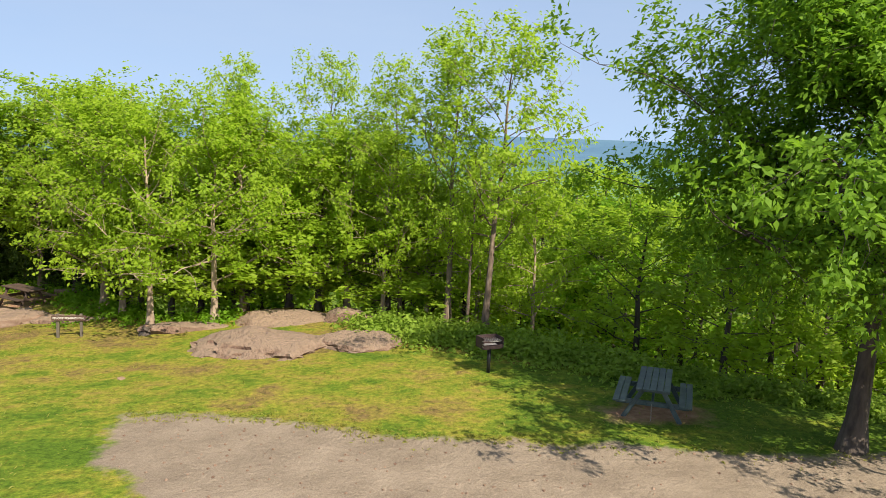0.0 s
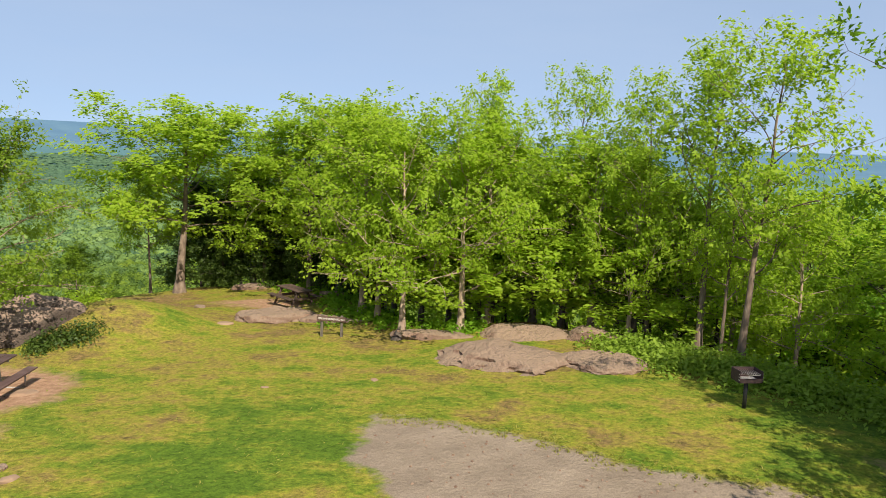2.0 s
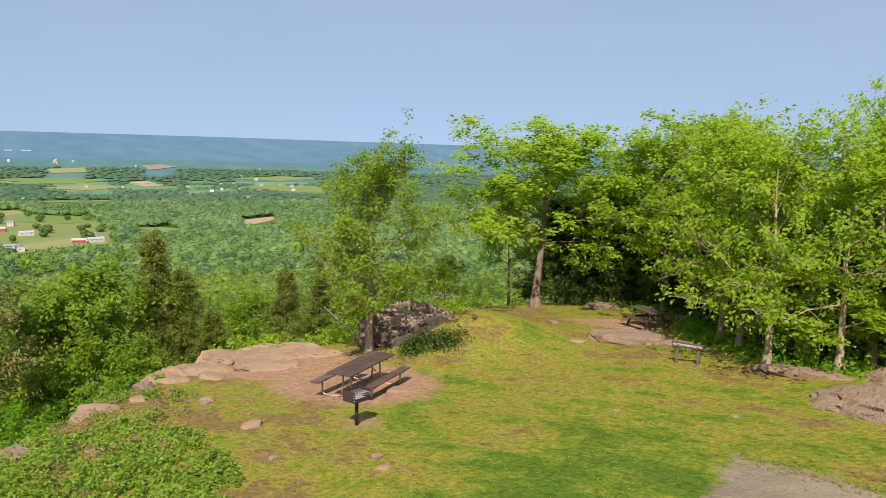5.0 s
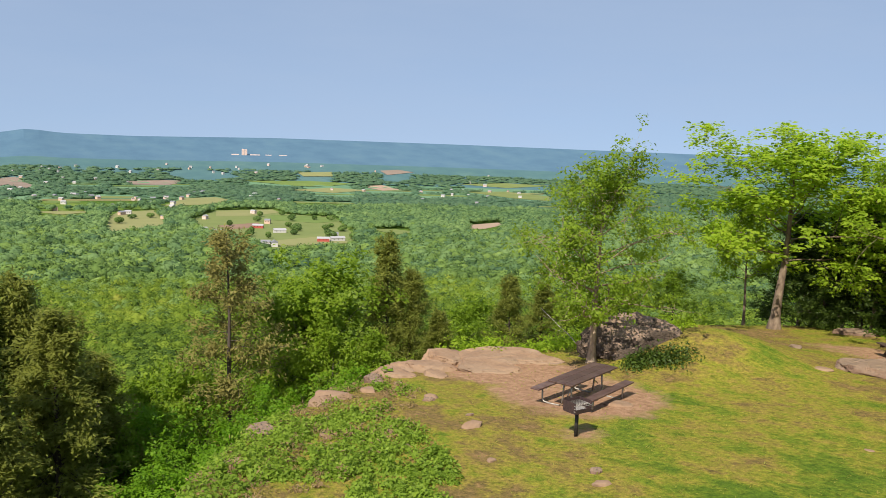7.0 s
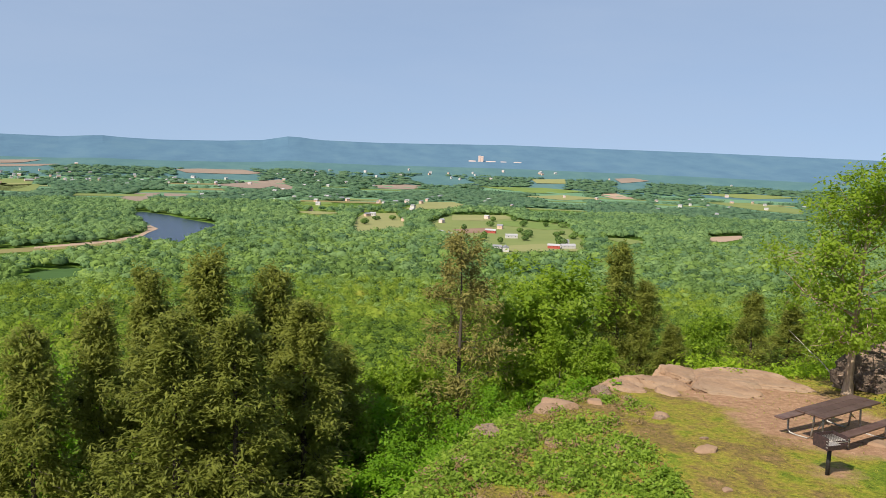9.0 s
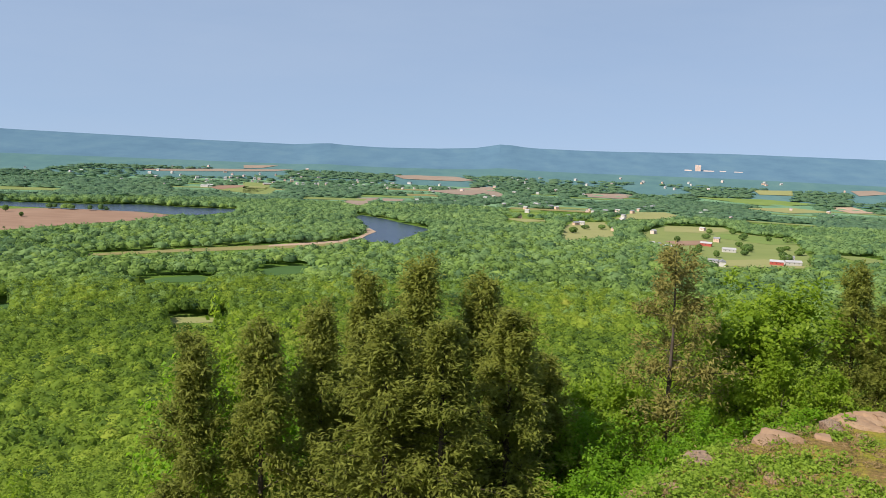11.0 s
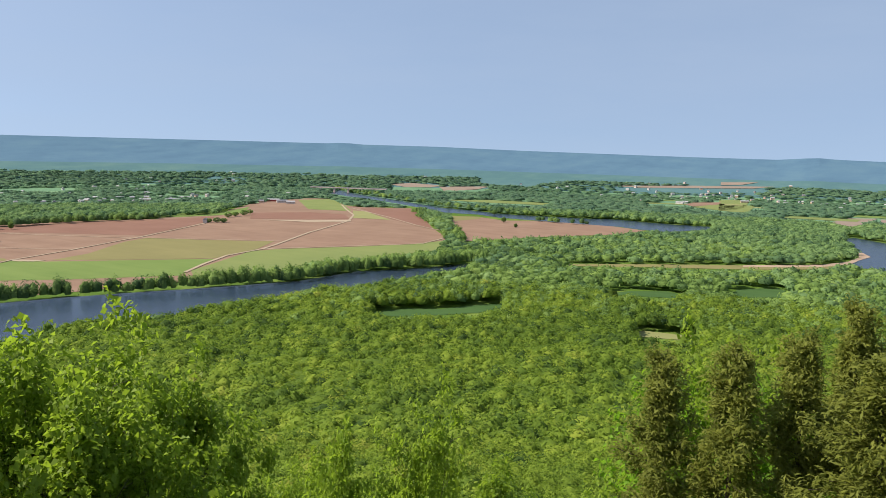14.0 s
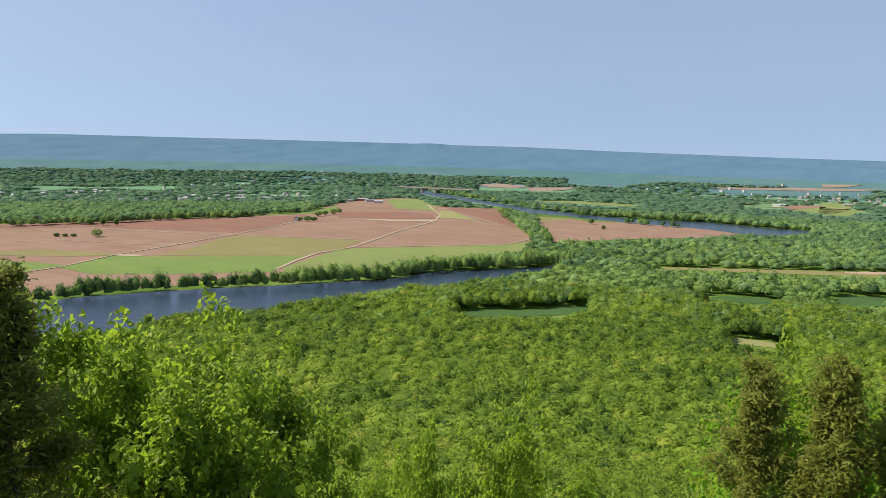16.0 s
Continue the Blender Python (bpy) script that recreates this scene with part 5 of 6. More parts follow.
x, y = woodland(920, 2200, 15, 18, 166, rng, 11.0)
keep = (value_noise(x, y, 260.0, 40) > -0.36) & town_free(x, y, rng)
x, y = x[keep], y[keep]
# a growing share of crowns takes the hazier green farther out
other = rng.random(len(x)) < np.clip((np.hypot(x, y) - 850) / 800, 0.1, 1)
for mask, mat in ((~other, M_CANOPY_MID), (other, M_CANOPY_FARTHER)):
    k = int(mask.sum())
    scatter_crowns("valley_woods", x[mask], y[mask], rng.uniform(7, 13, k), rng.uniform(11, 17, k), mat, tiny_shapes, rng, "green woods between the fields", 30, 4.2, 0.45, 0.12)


def tree_row(line, gap, spread, rng):
    """Standing places along a bank or hedge."""
    made = []
    for (ax, ay), (bx, by) in zip(line, line[1:]):
        k = max(2, int(math.hypot(bx - ax, by - ay) / gap))
        f = rng.uniform(0, 1, k)
        made.append(np.stack([ax + (bx - ax) * f, ay + (by - ay) * f], 1) + rng.normal(size=(k, 2)) * spread)
    made = np.concatenate(made)
    wet = np.zeros(len(made), bool)
    for outline in (RIVER, UPPER_RIVER, BEND):
        wet |= distance(outline, made[:, 0], made[:, 1]) < (-5.0 if outline is RIVER else 4.0)
    return made[~wet]


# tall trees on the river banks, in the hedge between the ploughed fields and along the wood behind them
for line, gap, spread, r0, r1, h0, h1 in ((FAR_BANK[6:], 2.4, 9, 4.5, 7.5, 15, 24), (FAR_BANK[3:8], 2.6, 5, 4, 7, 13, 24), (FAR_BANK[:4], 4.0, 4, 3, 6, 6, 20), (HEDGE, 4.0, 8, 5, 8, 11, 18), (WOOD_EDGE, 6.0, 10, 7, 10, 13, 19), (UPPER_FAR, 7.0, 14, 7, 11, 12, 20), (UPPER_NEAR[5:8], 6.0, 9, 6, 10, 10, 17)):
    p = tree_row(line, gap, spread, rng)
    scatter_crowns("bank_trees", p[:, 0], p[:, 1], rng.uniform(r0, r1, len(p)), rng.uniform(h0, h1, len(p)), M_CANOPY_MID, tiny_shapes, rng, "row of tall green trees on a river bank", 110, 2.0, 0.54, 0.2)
x, y = woodland(2200, 3700, 24, 15, 166, rng, 8.0)
keep = (value_noise(x, y, 420.0, 41) > -0.2) & town_free(x, y, rng)
x, y = x[keep], y[keep]
scatter_crowns("far_woods", x, y, rng.uniform(14, 26, len(x)), rng.uniform(7, 10, len(x)), M_CANOPY_FAR, tiny_shapes, rng, "far woods with haze put into their bluish green", 6, 7.0, 0.45, 0.05)


# ---- picnic tables, grills, sign ----
def plank(parent, name, size, m, mat, label=""):
    bm = bmesh.new()
    box(bm, size, m, 0.008)
    return part(name, bm, mat, parent, label)


def pipe_table():
    """A long table on bent steel tubes: three top planks, one wide plank to each bench."""
    root = new("picnic_table")
    for k in (-1, 0, 1):
        plank(root, "top_plank", (0.235, 2.40, 0.042), pose(k * 0.242, 0, 0.735), M_TABLE_BROWN)
    for s in (-1, 1):
        plank(root, "bench_plank", (0.26, 2.40, 0.042), pose(s * 0.72, 0, 0.435), M_TABLE_BROWN)
    for y in (-0.80, 0.80):
        for s in (-1, 1):
            tube_part("leg", [([(s * 0.10, y, 0.71), (s * 0.115, y, 0.40), (s * 0.14, y, 0.10), (s * 0.22, y, 0.03), (s * 0.50, y, 0.025), (s * 0.66, y, 0.035), (s * 0.72, y, 0.10), (s * 0.73, y, 0.41)], 0.024)], M_STEEL, root)
        plank(root, "crossbar", (0.70, 0.05, 0.05), pose(0, y, 0.69), M_STEEL)
        for s in (-1, 1):
            plank(root, "bench_bracket", (0.24, 0.05, 0.03), pose(s * 0.72, y, 0.402), M_STEEL)
        tube_part("brace", [([(0, y, 0.32), (0, y * 0.62, 0.52), (0, y * 0.3, 0.70)], 0.014)], M_STEEL, root)
    return root


def frame_table(mat, length=1.8):
    """A wooden table with slanting legs and a cross rail that carries the benches."""
    root = new("picnic_table")
    for k in range(5):
        plank(root, "top_plank", (0.137, length, 0.04), pose((k - 2) * 0.146, 0, 0.735), mat)
    for s in (-1, 1):
        for k in (-1, 1):
            plank(root, "bench_plank", (0.135, length, 0.04), pose(s * 0.70 + k * 0.072, 0, 0.44), mat)
    for y in (-length * 0.36, length * 0.36):
        plank(root, "top_rail", (0.70, 0.04, 0.09), pose(0, y, 0.668), mat)
        plank(root, "bench_rail", (1.56, 0.04, 0.11), pose(0, y + 0.042, 0.363), mat)
        for s in (-1, 1):
            plank(root, "leg", (0.10, 0.04, 0.80), pose(s * 0.41, y - 0.002, 0.345, 0, -s * 31, 0), mat)
    plank(root, "brace", (0.06, 0.62, 0.05), pose(0, -length * 0.2, 0.52, 38, 0, 0), mat)
    return root


def rest(ob, x, y, turn, label, category, group=""):
    ob.matrix_basis = pose(x, y, ground_z(x, y) - 0.015, 0, 0, turn)
    return tagged(ob, label, category, group)


rest(pipe_table(), -15.85, 14.05, 20, "brown picnic table with steel tube legs on bare soil", "picnic table")
shady = rest(frame_table(M_TABLE_GREEN), 4.18, 15.1, -17, "dark blue-green wooden picnic table in the tree's shade", "picnic table")
shady.scale = (0.86, 0.9, 0.88)
for k in range(6):
    tube_part("chain_link", [([(-0.02, -0.80, 0.42 - k * 0.065), (0.0, -0.80, 0.40 - k * 0.065), (-0.005, -0.80, 0.365 - k * 0.065)], 0.008)], M_STEEL, shady, 5)
rest(frame_table(M_TABLE_WOOD), -14.2, 26.3, 60, "weathered brown wooden picnic table under the trees", "picnic table").scale = (0.84, 0.86, 0.86)


def grill(turn_mat=M_RUST):
    """A park grill: an open-fronted fire box with a grate, on one post."""
    root = new("park_grill")
    tube_part("post", [([(0, 0, -0.03), (0, 0, 0.60)], 0.042)], M_IRON, root, 12)
    floor_plate = plank(root, "floor_plate", (0.50, 0.38, 0.012), pose(0, 0, 0.600), turn_mat)
    plank(root, "back_plate", (0.50, 0.010, 0.24), pose(0, 0.185, 0.722), turn_mat)
    for s in (-1, 1):
        side = plank(root, "side_plate", (0.010, 0.38, 0.24), pose(s * 0.245, 0, 0.722), turn_mat)
        for k in range(3):
            plank(side, "grate_bracket", (0.014, 0.05, 0.02), pose(s * 0.257, -0.17, 0.66 + k * 0.06), M_STEEL)
    plank(root, "front_lip", (0.50, 0.010, 0.09), pose(0, -0.185, 0.648), turn_mat)
    for k in range(9):
        tube_part("grate_bar", [([(-0.20 + k * 0.05, -0.175, 0.775), (-0.20 + k * 0.05, 0.175, 0.775)], 0.006)], M_STEEL, root, 5)
    plank(floor_plate, "ash_bed", (0.44, 0.33, 0.03), pose(0, 0, 0.625), M_ASH, "pale ash")
    tube_part("handle", [([(-0.12, -0.18, 0.785), (-0.12, -0.30, 0.80), (0.12, -0.30, 0.80), (0.12, -0.18, 0.785)], 0.008)], M_STEEL, root, 5)
    plank(root, "collar", (0.13, 0.13, 0.03), pose(0, 0, 0.578), M_IRON)
    return root


rest(grill(), 1.05, 17.27, 25, "black iron park grill on a post in the grass", "grill", "park grills")
rest(grill(), -13.50, 11.82, 95, "sooty park grill on a post beside the picnic table", "grill", "park grills")


def trail_sign():
    root = new("trail_sign")
    for s in (-1, 1):
        plank(root, "post", (0.075, 0.075, 0.72), pose(s * 0.305, 0.04, 0.31), M_POST)
    board = plank(root, "board", (0.90, 0.035, 0.145), pose(0, -0.017, 0.56), M_SIGN)
    text = bpy.data.curves.new("lettering", "FONT")
    text.body = "METACOMET-MONADNOCK TRAIL"
    text.size, text.align_x, text.align_y, text.extrude = 0.078, "CENTER", "CENTER", 0.002
    tmp = new("lettering", text)
    me = bpy.data.meshes.new_from_object(tmp.evaluated_get(bpy.context.evaluated_depsgraph_get()))
    bpy.data.objects.remove(tmp)
    me.materials.clear()
    me.materials.append(M_LETTER)
    words = new("lettering", me)
    words.parent = board
    wide = max(v.co.x for v in me.vertices) - min(v.co.x for v in me.vertices)
    words.matrix_basis = pose(0, -0.038, 0.56, 90, 0, 0) @ Matrix.Diagonal((0.82 / wide, 1.0, 1.0, 1))
    words["label"] = "cream lettering"
    return root


rest(trail_sign(), -10.3, 21.37, 10, "low brown trail sign with cream lettering on two posts", "sign")


# ---- rocks ----
def rock(seed, size, mat, x, y, turn=0.0, sink=0.3, flat=0.55, cracks=0.0, label="", name="rock", detail=4, level=True):
    """A weathered rock: rounded, flattened on top, split along joints."""
    bm = bmesh.new()
    bmesh.ops.create_icosphere(bm, subdivisions=detail, radius=1.0)
    off = Vector((seed * 3.7, seed * 1.3, seed * 2.1))
    g = random.Random(seed * 17 + 3)
    planes = []
    for k in range(16):
        n_ = Vector((g.gauss(0, 1), g.gauss(0, 1), g.gauss(0, 0.7))).normalized()
        planes.append((n_, g.uniform(0.66, 0.92)))
    planes.append((Vector((g.uniform(-0.12, 0.12), g.uniform(-0.2, 0.05), 1)).normalized(), flat))
    for v in bm.verts:
        q = v.co.copy()
        p = q * (1.04 + noise.noise(q * 1.2 + off) * 0.20)
        for n_, d in planes:
            over = p.dot(n_) - d
            if over > 0:
                p -= n_ * over * 0.88
        d = noise.noise(q * 3.1 + off) * 0.07 + noise.noise(q * 7.0 + off) * 0.045 + noise.noise(q * 15.0 + off) * 0.022
        p *= 1 + d
        if cracks:
            c = abs(math.sin((p.x + 0.4 * p.z + 0.25 * noise.noise(q * 2.5 + off)) * 9.5))
            c2 = abs(math.sin((p.z * 1.4 + 0.3 * noise.noise(q * 2.0 - off)) * 5.0))
            steep = max(0.0, 1 - max(0.0, q.z) * 1.5)
            p *= 1 - cracks * 0.28 * steep * max(0.0, 0.28 - c) / 0.28 - cracks * 0.14 * max(0.0, 0.18 - c2) / 0.18
        v.co = Vector((p.x * size[0], p.y * size[1], p.z * size[2]))
    ob = part(name, bm, mat, smooth=True)
    ob.data.set_sharp_from_angle(angle=radians(38))
    ob.matrix_basis = pose(x, y, ground_z(x, y) + size[2] * (flat - sink) - size[2] * flat, 0, 0, turn)
    return tagged(ob, label, "rock", "rocks in the grass" if size[0] < 0.5 else "rock outcrops")


OUT = "pinkish-grey weathered rock outcrop in the lawn"
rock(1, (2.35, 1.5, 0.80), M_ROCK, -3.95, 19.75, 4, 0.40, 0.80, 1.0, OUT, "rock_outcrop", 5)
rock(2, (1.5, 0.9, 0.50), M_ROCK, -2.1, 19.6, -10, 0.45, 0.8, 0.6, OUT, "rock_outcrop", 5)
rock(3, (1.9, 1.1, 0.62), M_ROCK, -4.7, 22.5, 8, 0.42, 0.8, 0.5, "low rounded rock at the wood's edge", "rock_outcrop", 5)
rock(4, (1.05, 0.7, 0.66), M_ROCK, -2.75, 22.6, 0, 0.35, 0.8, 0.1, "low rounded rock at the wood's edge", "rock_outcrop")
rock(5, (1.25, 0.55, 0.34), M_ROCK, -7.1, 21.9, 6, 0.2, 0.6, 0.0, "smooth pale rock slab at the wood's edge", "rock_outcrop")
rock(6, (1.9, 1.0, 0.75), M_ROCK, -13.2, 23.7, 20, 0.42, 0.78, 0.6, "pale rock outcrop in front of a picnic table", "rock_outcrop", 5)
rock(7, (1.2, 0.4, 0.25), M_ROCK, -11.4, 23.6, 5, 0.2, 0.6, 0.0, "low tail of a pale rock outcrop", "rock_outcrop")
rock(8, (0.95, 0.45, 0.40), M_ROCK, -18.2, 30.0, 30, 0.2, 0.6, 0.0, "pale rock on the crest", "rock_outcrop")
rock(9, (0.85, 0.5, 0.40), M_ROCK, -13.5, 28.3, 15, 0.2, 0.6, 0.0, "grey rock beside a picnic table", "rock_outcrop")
rock(10, (1.95, 1.35, 1.50), M_ROCK_DARK, -19.15, 19.05, 62, 0.26, 0.84, 1.0, "large fractured boulder, sides darkened as if shaded, with a brown top", "boulder", 5)
SLAB = "flat reddish sandstone slab at the cliff edge"
for k, (x, y, w, l_, h, turn) in enumerate(((-21.9, 15.3, 1.9, 1.2, 0.62, 70), (-20.7, 14.4, 1.3, 0.9, 0.40, 20), (-22.4, 14.0, 1.1, 0.8, 0.66, 110), (-20.9, 16.2, 1.5, 0.75, 0.42, 40), (-21.6, 12.9, 0.95, 0.7, 0.58, 40), (-22.1, 12.2, 0.7, 0.55, 0.55, 75), (-21.5, 11.5, 0.75, 0.5, 0.45, 40), (-20.8, 12.6, 0.6, 0.4, 0.3, 10))):
    rock(60 + k, (w, l_, h), M_ROCK_RED, x, y, turn, 0.2, 0.5, 0.7, SLAB, "rock_slab", 5 if w > 1 else 4)
for k, (x, y, s) in enumerate(((-21.0, 10.6, 0.50), (-19.7, 8.7, 0.62), (-19.3, 8.2, 0.46), (-17.4, 6.0, 0.50), (-19.9, 9.9, 0.30), (-15.6, 4.9, 0.34), (-17.6, 7.6, 0.24), (-16.4, 7.2, 0.28), (-18.3, 10.95, 0.26), (-18.0, 10.7, 0.20), (-15.35, 10.35, 0.33),
                               (-13.1, 9.3, 0.14), (-15.96, 8.5, 0.22), (-14.8, 8.2, 0.20), (-15.5, 7.0, 0.22), (-16.85, 24.2, 0.30), (-14.4, 22.0, 0.34), (-10.9, 10.2, 0.22), (-11.5, 10.6, 0.18), (-20.2, 11.0, 0.22), (-15.0, 14.55, 0.42), (-16.2, 10.8, 0.12), (-7.2, 17.3, 0.14), (-9.5, 16.2, 0.12))):
    rock(20 + k, (s, s * 0.72, s * (0.28 if x > -15.1 and y > 14 else 0.66)), M_ROCK_RED if k % 3 else M_ROCK, x, y, k * 47, 0.15, 0.6, 0.25, "small weathered stone in the grass", "stone", 3)


# ---- low growth ----
M_DRY = leafy("dry_stalks", (0.16, 0.105, 0.05), (0.36, 0.25, 0.12), (0.4, 0.3, 0.15), 0.8, 0.3)


def low_growth(name, x, y, rng, reach, count, leaf, mat, label, narrow=0.6, up=0.6, category="undergrowth"):
    """Leaf clumps standing on the ground."""
    z = height(x, y)
    k = rng.integers(int(count * 0.6), int(count * 1.5), len(x))
    idx = np.repeat(np.arange(len(x)), k)
    h = np.repeat(reach, k)
    d = rng.normal(size=(len(idx), 3)) * [0.5, 0.5, 0.0]
    pts = np.stack([x[idx] + d[:, 0] * h, y[idx] + d[:, 1] * h, z[idx] + h * np.clip(rng.normal(0.5, 0.28, len(idx)) * (1.15 - np.hypot(d[:, 0], d[:, 1])), 0.02, 1.2)], 1)
    heart = np.stack([x[idx], y[idx], z[idx] - 0.1], 1)
    v, f = leaf_quads(rng, pts, leaf, narrow, up, 0.0, heart, 0.6)
    return tagged(mesh_object(name, v, f, mat), label, category, kind="stuff")


def spread_in(outline, count, rng):
    xs, ys = [p[0] for p in outline], [p[1] for p in outline]
    x, y = rng.uniform(min(xs), max(xs), count), rng.uniform(min(ys), max(ys), count)
    ok = inside(outline, x, y)
    return x[ok], y[ok]


def along(line, count, width, rng):
    f = rng.uniform(0, len(line) - 1.001, count)
    i = f.astype(int)
    p = np.array(line)
    q = p[i] + (p[i + 1] - p[i]) * (f - i)[:, None]
    return q[:, 0] + rng.normal(size=count) * width, q[:, 1] + rng.normal(size=count) * width


rng = np.random.default_rng(9)
x, y = along([(-2.3, 21.4), (-0.3, 20.3), (1.0, 19.9), (2.6, 18.9), (5.0, 17.3)], 260, 0.45, rng)
low_growth("shrubs", x, y, rng, rng.uniform(0.3, 0.65, len(x)), 60, 0.12, M_WEED, "low green shrubs along the wood's edge")
x, y = along([(5.0, 17.4), (7.0, 16.6), (9.2, 15.6), (12.0, 14.9)], 180, 0.45, rng)
low_growth("shrubs", x, y, rng, rng.uniform(0.2, 0.45, len(x)), 60, 0.11, M_WEED, "low green growth along the shaded brink")
x, y = along([(-6.0, 23.0), (-8.0, 22.8), (-10.4, 24.4), (-12.5, 27.0), (-14.5, 29.4), (-18.0, 31.4)], 120, 0.5, rng)
low_growth("shrubs", x, y, rng, rng.uniform(0.25, 0.6, len(x)), 50, 0.13, M_LEAF_DEEP, "dark low growth under the trees")
x, y = spread_in([(-22.0, 11.0), (-20.4, 9.0), (-17.6, 5.8), (-15.0, 3.9), (-11.5, 1.5), (-10.2, 4.0), (-12.0, 8.0), (-13.4, 8.5), (-16.0, 9.2), (-18.6, 11.0)], 1500, rng)
ok = value_noise(x, y, 1.3, 17, 2) < 0.10
x, y = x[ok], y[ok]
low_growth("weeds", x, y, rng, rng.uniform(0.12, 0.36, len(x)) * (0.6 + 0.9 * (value_noise(x, y, 2.0, 8) + 0.5)), 85, 0.085, M_WEED, "dense green weeds on the slope above the cliff")
x, y = spread_in([(-22.0, 11.0), (-20.4, 9.0), (-17.6, 5.8), (-15.0, 3.9), (-12.4, 3.0), (-14.0, 7.5), (-18.6, 11.0)], 260, rng)
low_growth("dry_weeds", x, y, rng, rng.uniform(0.15, 0.4, len(x)), 40, 0.10, M_DRY, "dry brown stalks among the weeds", 0.25, 0.1)
# shrubs in the near-black green, standing for the shadow beside the boulder
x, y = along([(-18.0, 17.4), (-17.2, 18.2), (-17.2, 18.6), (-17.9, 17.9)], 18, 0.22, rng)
low_growth("shrubs", x, y, rng, rng.uniform(0.35, 0.65, len(x)), 120, 0.09, M_LEAF_SHADY, "shrubs at the foot of the boulder, shade put into their dark green")
# the right-hand saplings get a deeper green that puts shade into the leaves
for az0, az1, mat in ((-36, -11, M_LEAF_DEEP), (-11, 30, M_LEAF)):
    x, y = woodland(21.0, 34, 1.5, az0, az1, rng)
    ok = distance(BRINK, x, y) > 0.6
    x, y = x[ok], y[ok]
    low_growth("saplings", x, y, rng, rng.uniform(0.9, 2.2, len(x)), 80, 0.16, mat, "leafy saplings under the woodland trees, deeper green where shaded")
x, y = along([(-24.0, 26.5), (-22.3, 21.0), (-23.2, 17.4), (-24.6, 15.4)], 160, 0.5, rng)
low_growth("shrubs", x, y, rng, rng.uniform(0.4, 0.9, len(x)), 70, 0.14, M_LEAF, "green shrubs below the crest")
x, y = along([(-25.0, 11.8), (-23.4, 8.6), (-21.4, 6.0), (-19.2, 3.8), (-16.6, 1.6), (-13.2, -1.5)], 260, 0.9, rng)
low_growth("shrubs", x, y, rng, rng.uniform(0.35, 0.75, len(x)), 70, 0.14, M_LEAF_DEEP, "green shrubs below the cliff edge")
x, y = spread_in([(-24, 30), (-22, 12), (-14, 8), (-10, 8), (-5.8, 12.2), (-6.3, 15), (0, 13.6), (9, 13.5), (5, 17), (-2, 21), (-12, 25), (-18, 30)], 9000, rng)
ok = (distance(GRAVEL, x, y) > 0.05)
x, y = x[ok], y[ok]
low_growth("grass_tufts", x, y, rng, rng.uniform(0.03, 0.075, len(x)), 3, 0.07, M_GRASS, "short grass of the mown lawn", 0.22, 0.15, "grass")
x, y = along(GRAVEL[0:8], 500, 0.22, rng)
low_growth("grass_tufts", x, y, rng, rng.uniform(0.03, 0.09, len(x)), 7, 0.08, M_GRASS, "longer grass along the gravel's edge", 0.2, 0.15, "grass")
x, y = spread_in(GRAVEL, 1800, rng)
bm = bmesh.new()
z = height(x, y)
for px, py, pz, s in zip(x, y, z, rng.uniform(0.010, 0.034, len(x))):
    bmesh.ops.create_cone(bm, cap_ends=True, segments=5, radius1=s, radius2=s * 0.6, depth=s, matrix=pose(px, py, pz + s * 0.2, s * 900, s * 500, s * 7000))
tagged(part("pebbles", bm, M_ROCK), "loose pebbles on the gravel drive", "gravel", kind="stuff")


# ---- buildings in the valley ----
def house(x, y, w, l_, h, turn, wall, roof, label, name="house"):
    root = new(name)
    bm = bmesh.new()
    box(bm, (w, l_, h + 2), pose(0, 0, h / 2 - 1), 0.0)
    part("wall", bm, wall, root)
    bm = bmesh.new()
    a, b_, e = w / 2 + 0.5, l_ / 2 + 0.5, w * 0.32
    low = [bm.verts.new(p) for p in ((-a, -b_, h - 0.2), (a, -b_, h - 0.2), (a, b_, h - 0.2), (-a, b_, h - 0.2))]
    top = [bm.verts.new(p) for p in ((0, -b_, h + e), (0, b_, h + e))]
    for f in ((low[0], low[1], top[0]), (low[1], low[2], top[1], top[0]), (low[2], low[3], top[1]), (low[3], low[0], top[0], top[1]), (low[3], low[2], low[1], low[0])):
        bm.faces.new(f)
    part("roof", bm, roof, root)
    for s in (-1, 1):
        for k in (-1, 0, 1):
            bm = bmesh.new()
            box(bm, (0.1, 1.1, 1.4), pose(s * (w / 2 + 0.03), k * l_ / 3.4, h * 0.55), 0.0)
            part("window", bm, M_GLASS_DARK, root)
    root.matrix_basis = pose(x, y, ground_z(x, y) + 1.6, 0, 0, turn)
    return tagged(root, label, "house", "houses in the valley")


rng = np.random.default_rng(12)
FARMS = [(-1853, 297), (-1871, 313), (-1750, 364), (-2314, 531), (-1240, 416), (-1233, 428), (-2393, 305), (-2348, 316), (-2297, 220), (-1990, 177), (-1982, 303), (-2292, 449), (-2011, 439), (-1598, 540), (-1326, 572), (-1456, 385), (-2145, 470), (-2405, 215), (-2480, 1190), (-2700, 1665), (-2605, 665), (-2375, 750),
         (-2365, 1425), (-2615, 1790), (-1660, -1747), (-1131, -1359), (-2485, 270), (-2535, 620)]
for x, y in FARMS:
    house(x, y, rng.uniform(8, 11), rng.uniform(10, 15), rng.uniform(5, 6.5), rng.uniform(0, 180), (M_WHITE, M_TAN, M_WHITE)[rng.integers(3)], (M_ROOF_GREY, M_ROOF_PALE)[rng.integers(2)], "farmhouse with pitched roof among trees in the valley")
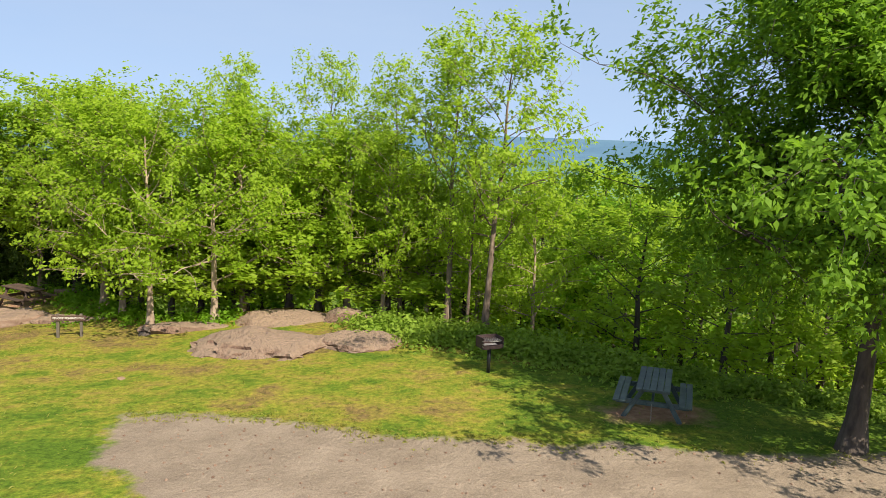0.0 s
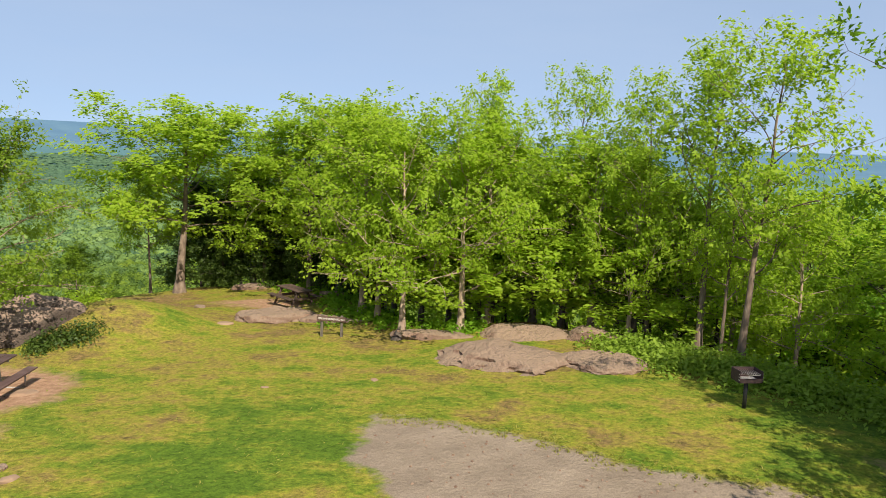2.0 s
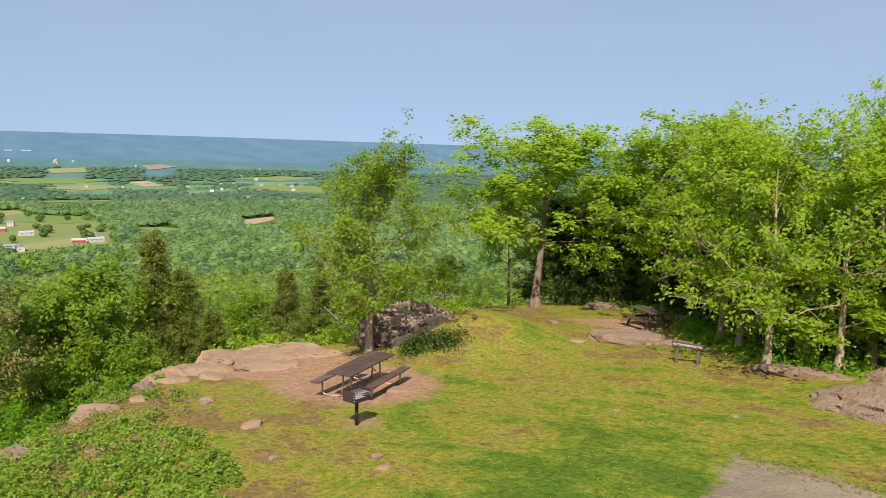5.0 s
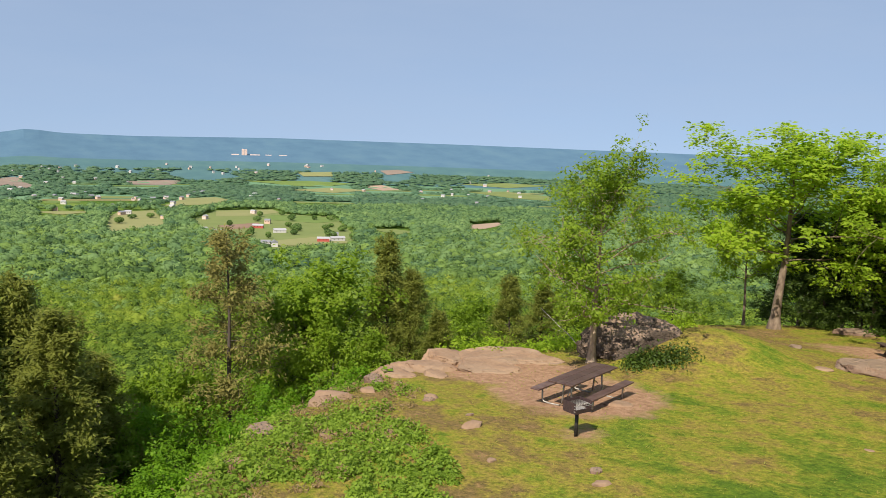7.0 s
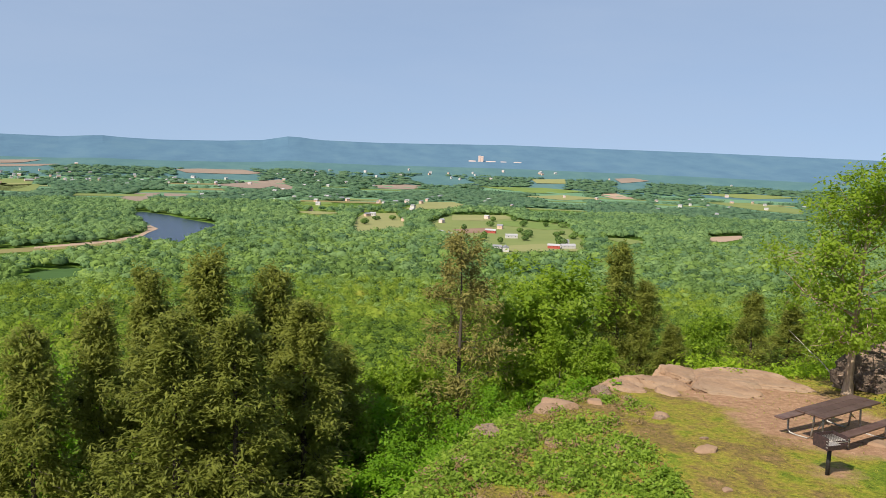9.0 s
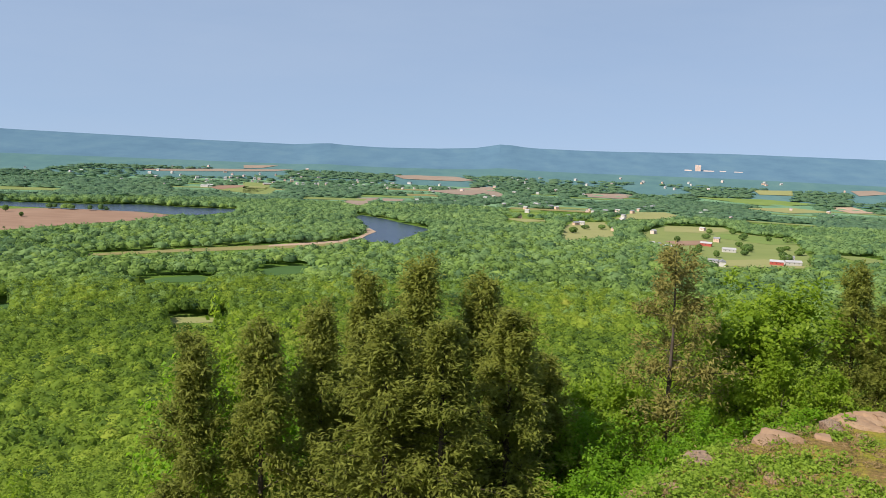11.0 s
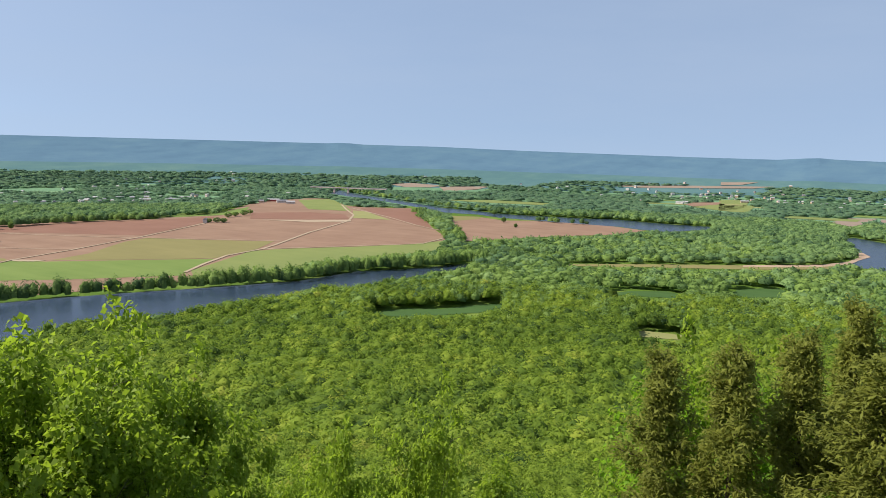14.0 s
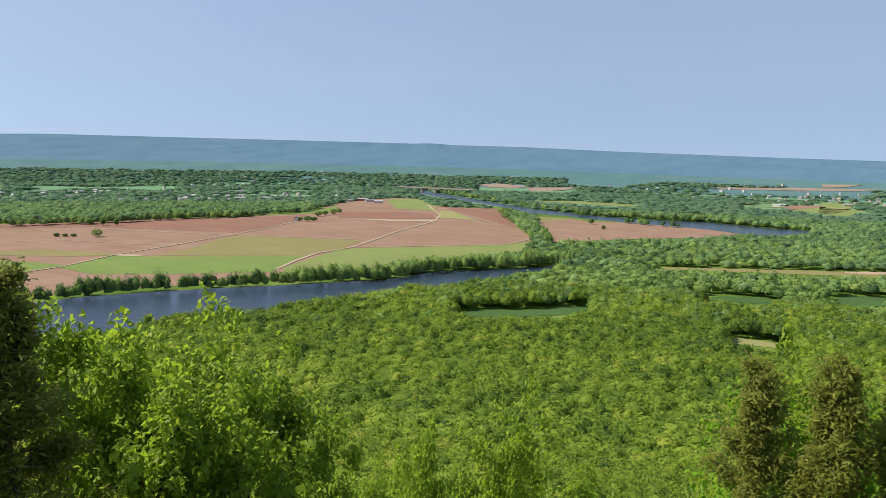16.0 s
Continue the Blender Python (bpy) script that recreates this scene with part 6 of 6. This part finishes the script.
for x, y, l_, wall, roof in ((-1484, 376, 38, M_RED, M_ROOF_PALE), (-1438, 397, 34, M_TAN, M_ROOF_PALE), (-1516, 493, 40, M_RED, M_ROOF_PALE), (-1428, 506, 44, M_WHITE, M_ROOF_PALE), (-1275, 530, 40, M_RED, M_ROOF_PALE), (-1277, 557, 50, M_WHITE, M_ROOF_PALE), (-2739, -843, 50, M_WHITE, M_ROOF_PALE), (-2792, -841, 40, M_WHITE, M_ROOF_PALE), (-3030, -696, 55, M_TAN, M_ROOF_PALE),
                             (-1727, -1767, 70, M_RED, M_ROOF_PALE), (-1713, -1716, 60, M_WHITE, M_ROOF_GREY), (-1699, -1667, 50, M_WHITE, M_ROOF_PALE), (-1439, -1989, 60, M_TAN, M_ROOF_PALE), (-1504, -1952, 80, M_PINK, M_ROOF_PALE), (-1585, -2000, 60, M_WHITE, M_ROOF_PALE), (-970, -2069, 26, M_RED, M_ROOF_GREY)):
    house(x, y, 9, l_ * 0.52, 4.6, math.degrees(math.atan2(y, x)) + rng.uniform(-25, 25), wall, roof, "long barn with a pale metal roof beside fields", "barn")
# the two towns, seen as scattered roofs
for x0, y0, sx, sy, count in TOWNS:
    for k in range(int(count * 1.3)):
        x, y = x0 + rng.normal() * sx, y0 + rng.normal() * sy
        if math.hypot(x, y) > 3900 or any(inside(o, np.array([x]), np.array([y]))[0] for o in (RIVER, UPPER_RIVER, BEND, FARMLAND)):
            continue
        w = rng.uniform(6.5, 9)
        house(x, y, w, w * rng.uniform(1.1, 1.8), rng.uniform(5, 6.5), rng.uniform(0, 180), (M_WHITE, M_TAN, M_WHITE, M_PINK)[rng.integers(4)], (M_ROOF_GREY, M_ROOF_PALE, M_ROOF_PALE)[rng.integers(3)], "pale town house among far trees")


def tower_block(x, y, turn):
    """Two pale slabs side by side, with rows of dark windows, and low wings."""
    root = new("tower_block")
    for dx, h in ((-7, 32), (7, 30)):
        bm = bmesh.new()
        box(bm, (12.5, 12, h), pose(dx, 0, h / 2), 0.4)
        part("slab", bm, M_PINK, root)
    for k in range(7):
        bm = bmesh.new()
        box(bm, (24, 12.6, 1.4), pose(0, 0, 5 + k * 3.8), 0.0)
        part("window_band", bm, M_TAN, root)
    for dx, w in ((-45, 36), (52, 50), (118, 30), (190, 40)):
        bm = bmesh.new()
        box(bm, (w, 14, 6), pose(dx, 0, 3.0), 0.3)
        part("wing", bm, M_PINK, root)
    root.matrix_basis = pose(x, y, ground_z(x, y) - 2, 0, 0, turn)
    return tagged(root, "pale twin-slab tower block with low wings far off", "building")


tower_block(-3990, 1226, 73)


def bridge():
    root = new("bridge")
    for k in range(5):
        bm = bmesh.new()
        box(bm, (9, 5, 16), pose(0, (k - 2) * 55, 8), 0.3)
        part("pier", bm, M_PINK, root)
    bm = bmesh.new()
    box(bm, (13, 300, 3), pose(0, 0, 17.5), 0.3)
    part("deck", bm, M_PINK, root)
    for s in (-1, 1):
        bm = bmesh.new()
        box(bm, (0.5, 300, 1.4), pose(s * 6.2, 0, 19.7), 0.1)
        part("parapet", bm, M_ROOF_GREY, root)
    root.matrix_basis = pose(-2290, -1950, ground_z(-2290, -1950), 0, 0, 20)
    return tagged(root, "concrete road bridge on piers over the river", "bridge")


bridge()


def field_tree(x, y, high, wide):
    root = new("field_tree")
    wv, wf = tube_arrays([(0, 0, -0.5), (0.1, 0, high * 0.3), (0.2, 0.1, high * 0.7)], [0.5, 0.35, 0.1], 6)
    mesh_object("trunk", wv, wf, M_BARK_DARK, root, True)
    g = np.random.default_rng(int(abs(x) + abs(y)))
    c = g.normal(size=(420, 3))
    c = c / np.linalg.norm(c, axis=1)[:, None] * g.uniform(0.5, 1.0, 420)[:, None] ** 0.4 * [wide, wide, high * 0.42] + [0, 0, high * 0.55]
    v, f = leaf_quads(g, c, 2.1, 0.7, 0.4, 0, [0, 0, high * 0.4], 0.9)
    crown = mesh_object("crown", v, f, M_CANOPY_MID, root)
    crown.data.attributes.new("tone", "FLOAT", "POINT").data.foreach_set("value", np.full(len(v), g.uniform(0.1, 0.5), dtype=np.float32))
    root.matrix_basis = pose(x, y, ground_z(x, y) + 0.7)
    return tagged(root, "lone round tree standing in farmland", "tree", "trees in the fields")


g = np.random.default_rng(4)
for k in range(44):
    field_tree(g.uniform(-2050, -1250), g.uniform(180, 900), g.uniform(8, 14), g.uniform(5, 10))
for x, y, h, w in ((-667, -1329, 13, 9), (-619, -1376, 5, 5), (-630, -1368, 4, 5), (-641, -1360, 4, 5), (-756, -1531, 13, 7), (-769, -1507, 14, 5), (-789, -1493, 14, 5), (-1137, -1356, 9, 7), (-1150, -1345, 11, 9), (-1162, -1338, 9, 8), (-1248, -1421, 13, 9), (-1283, -1437, 11, 8), (-1310, -1437, 14, 9), (-1357, -1468, 11, 8),
                   (-1624, -909, 14, 6), (-1536, -829, 9, 4), (-1811, -1042, 12, 8), (-1530, 560, 10, 7), (-1640, 700, 13, 11), (-1500, 640, 8, 6), (-1480, 560, 12, 9), (-1460, 545, 10, 8), (-1390, 520, 9, 7), (-1720, 640, 9, 7)):
    field_tree(x, y, h, w)


# ---- dead wood and small clutter ----
def dead_wood(name, start, way, length, r0, mat, label, seed):
    """A bleached limb with a few side branches."""
    g = np.random.default_rng(seed)
    d = np.array(way, float)
    pts = [np.array([0.0, 0.0, 0.0])]
    for k in range(6):
        d = d / np.linalg.norm(d) + g.normal(size=3) * 0.10
        pts.append(pts[-1] + d / np.linalg.norm(d) * length / 6)
    root = new(name)
    tube_part("limb", [(pts, np.linspace(r0, r0 * 0.35, 7))], mat, root, 6)
    for k in range(3):
        p = pts[2 + k]
        q = d + g.normal(size=3) * 0.7
        tube_part("side_branch", [([p, p + q * length * 0.09, p + q * length * 0.17 + [0, 0, 0.03]], [r0 * 0.5, r0 * 0.35, r0 * 0.15])], mat, root, 5)
    root.matrix_basis = pose(start[0], start[1], ground_z(start[0], start[1]) + start[2])
    return tagged(root, label, "dead branch", "dead wood")


M_BLEACHED = grained("bleached_dead_wood", [(0.3, (0.30, 0.26, 0.21)), (0.7, (0.50, 0.45, 0.38))], 12.0, 0.9, 30.0, 0.5, 0.01, (1, 1, 0.3))
dead_wood("dead_limb", (8.9, 14.6, 0.05), (1.0, -0.25, 0.02), 1.6, 0.06, M_BLEACHED, "bleached fallen limb on the grass by the big tree", 1)
for k, (x, y, w) in enumerate(((-20.6, 18.6, (-0.5, 0.6, 0.35)), (-20.9, 18.2, (-0.75, -0.1, 0.45)), (-20.4, 19.2, (0.2, 0.9, 0.3)))):
    dead_wood("dead_limb", (x, y, 0.25), w, 1.9, 0.018, M_BLEACHED, "thin bleached dead limb beside the boulder", 3 + k)


def stump(x, y, r, h, label):
    root = new("tree_stump")
    g = np.random.default_rng(8)
    v, f = tube_arrays([(0, 0, -0.1), (0.02, 0, 0.05), (0.05, 0.01, h * 0.6), (0.10, 0.02, h)], [r * 1.5, r * 1.15, r, r * 0.92], 14)
    v = v + g.normal(size=v.shape) * 0.012
    mesh_object("trunk", v, f, M_BARK_DARK, root, True)
    bm = bmesh.new()
    bmesh.ops.create_circle(bm, cap_ends=True, segments=14, radius=r * 0.93, matrix=pose(0.10, 0.02, h - 0.005))
    part("cut_face", bm, M_POST, root)
    root.matrix_basis = pose(x, y, ground_z(x, y))
    return tagged(root, label, "stump")


stump(-8.25, 21.5, 0.16, 0.22, "low dark tree stump at the foot of a tree")
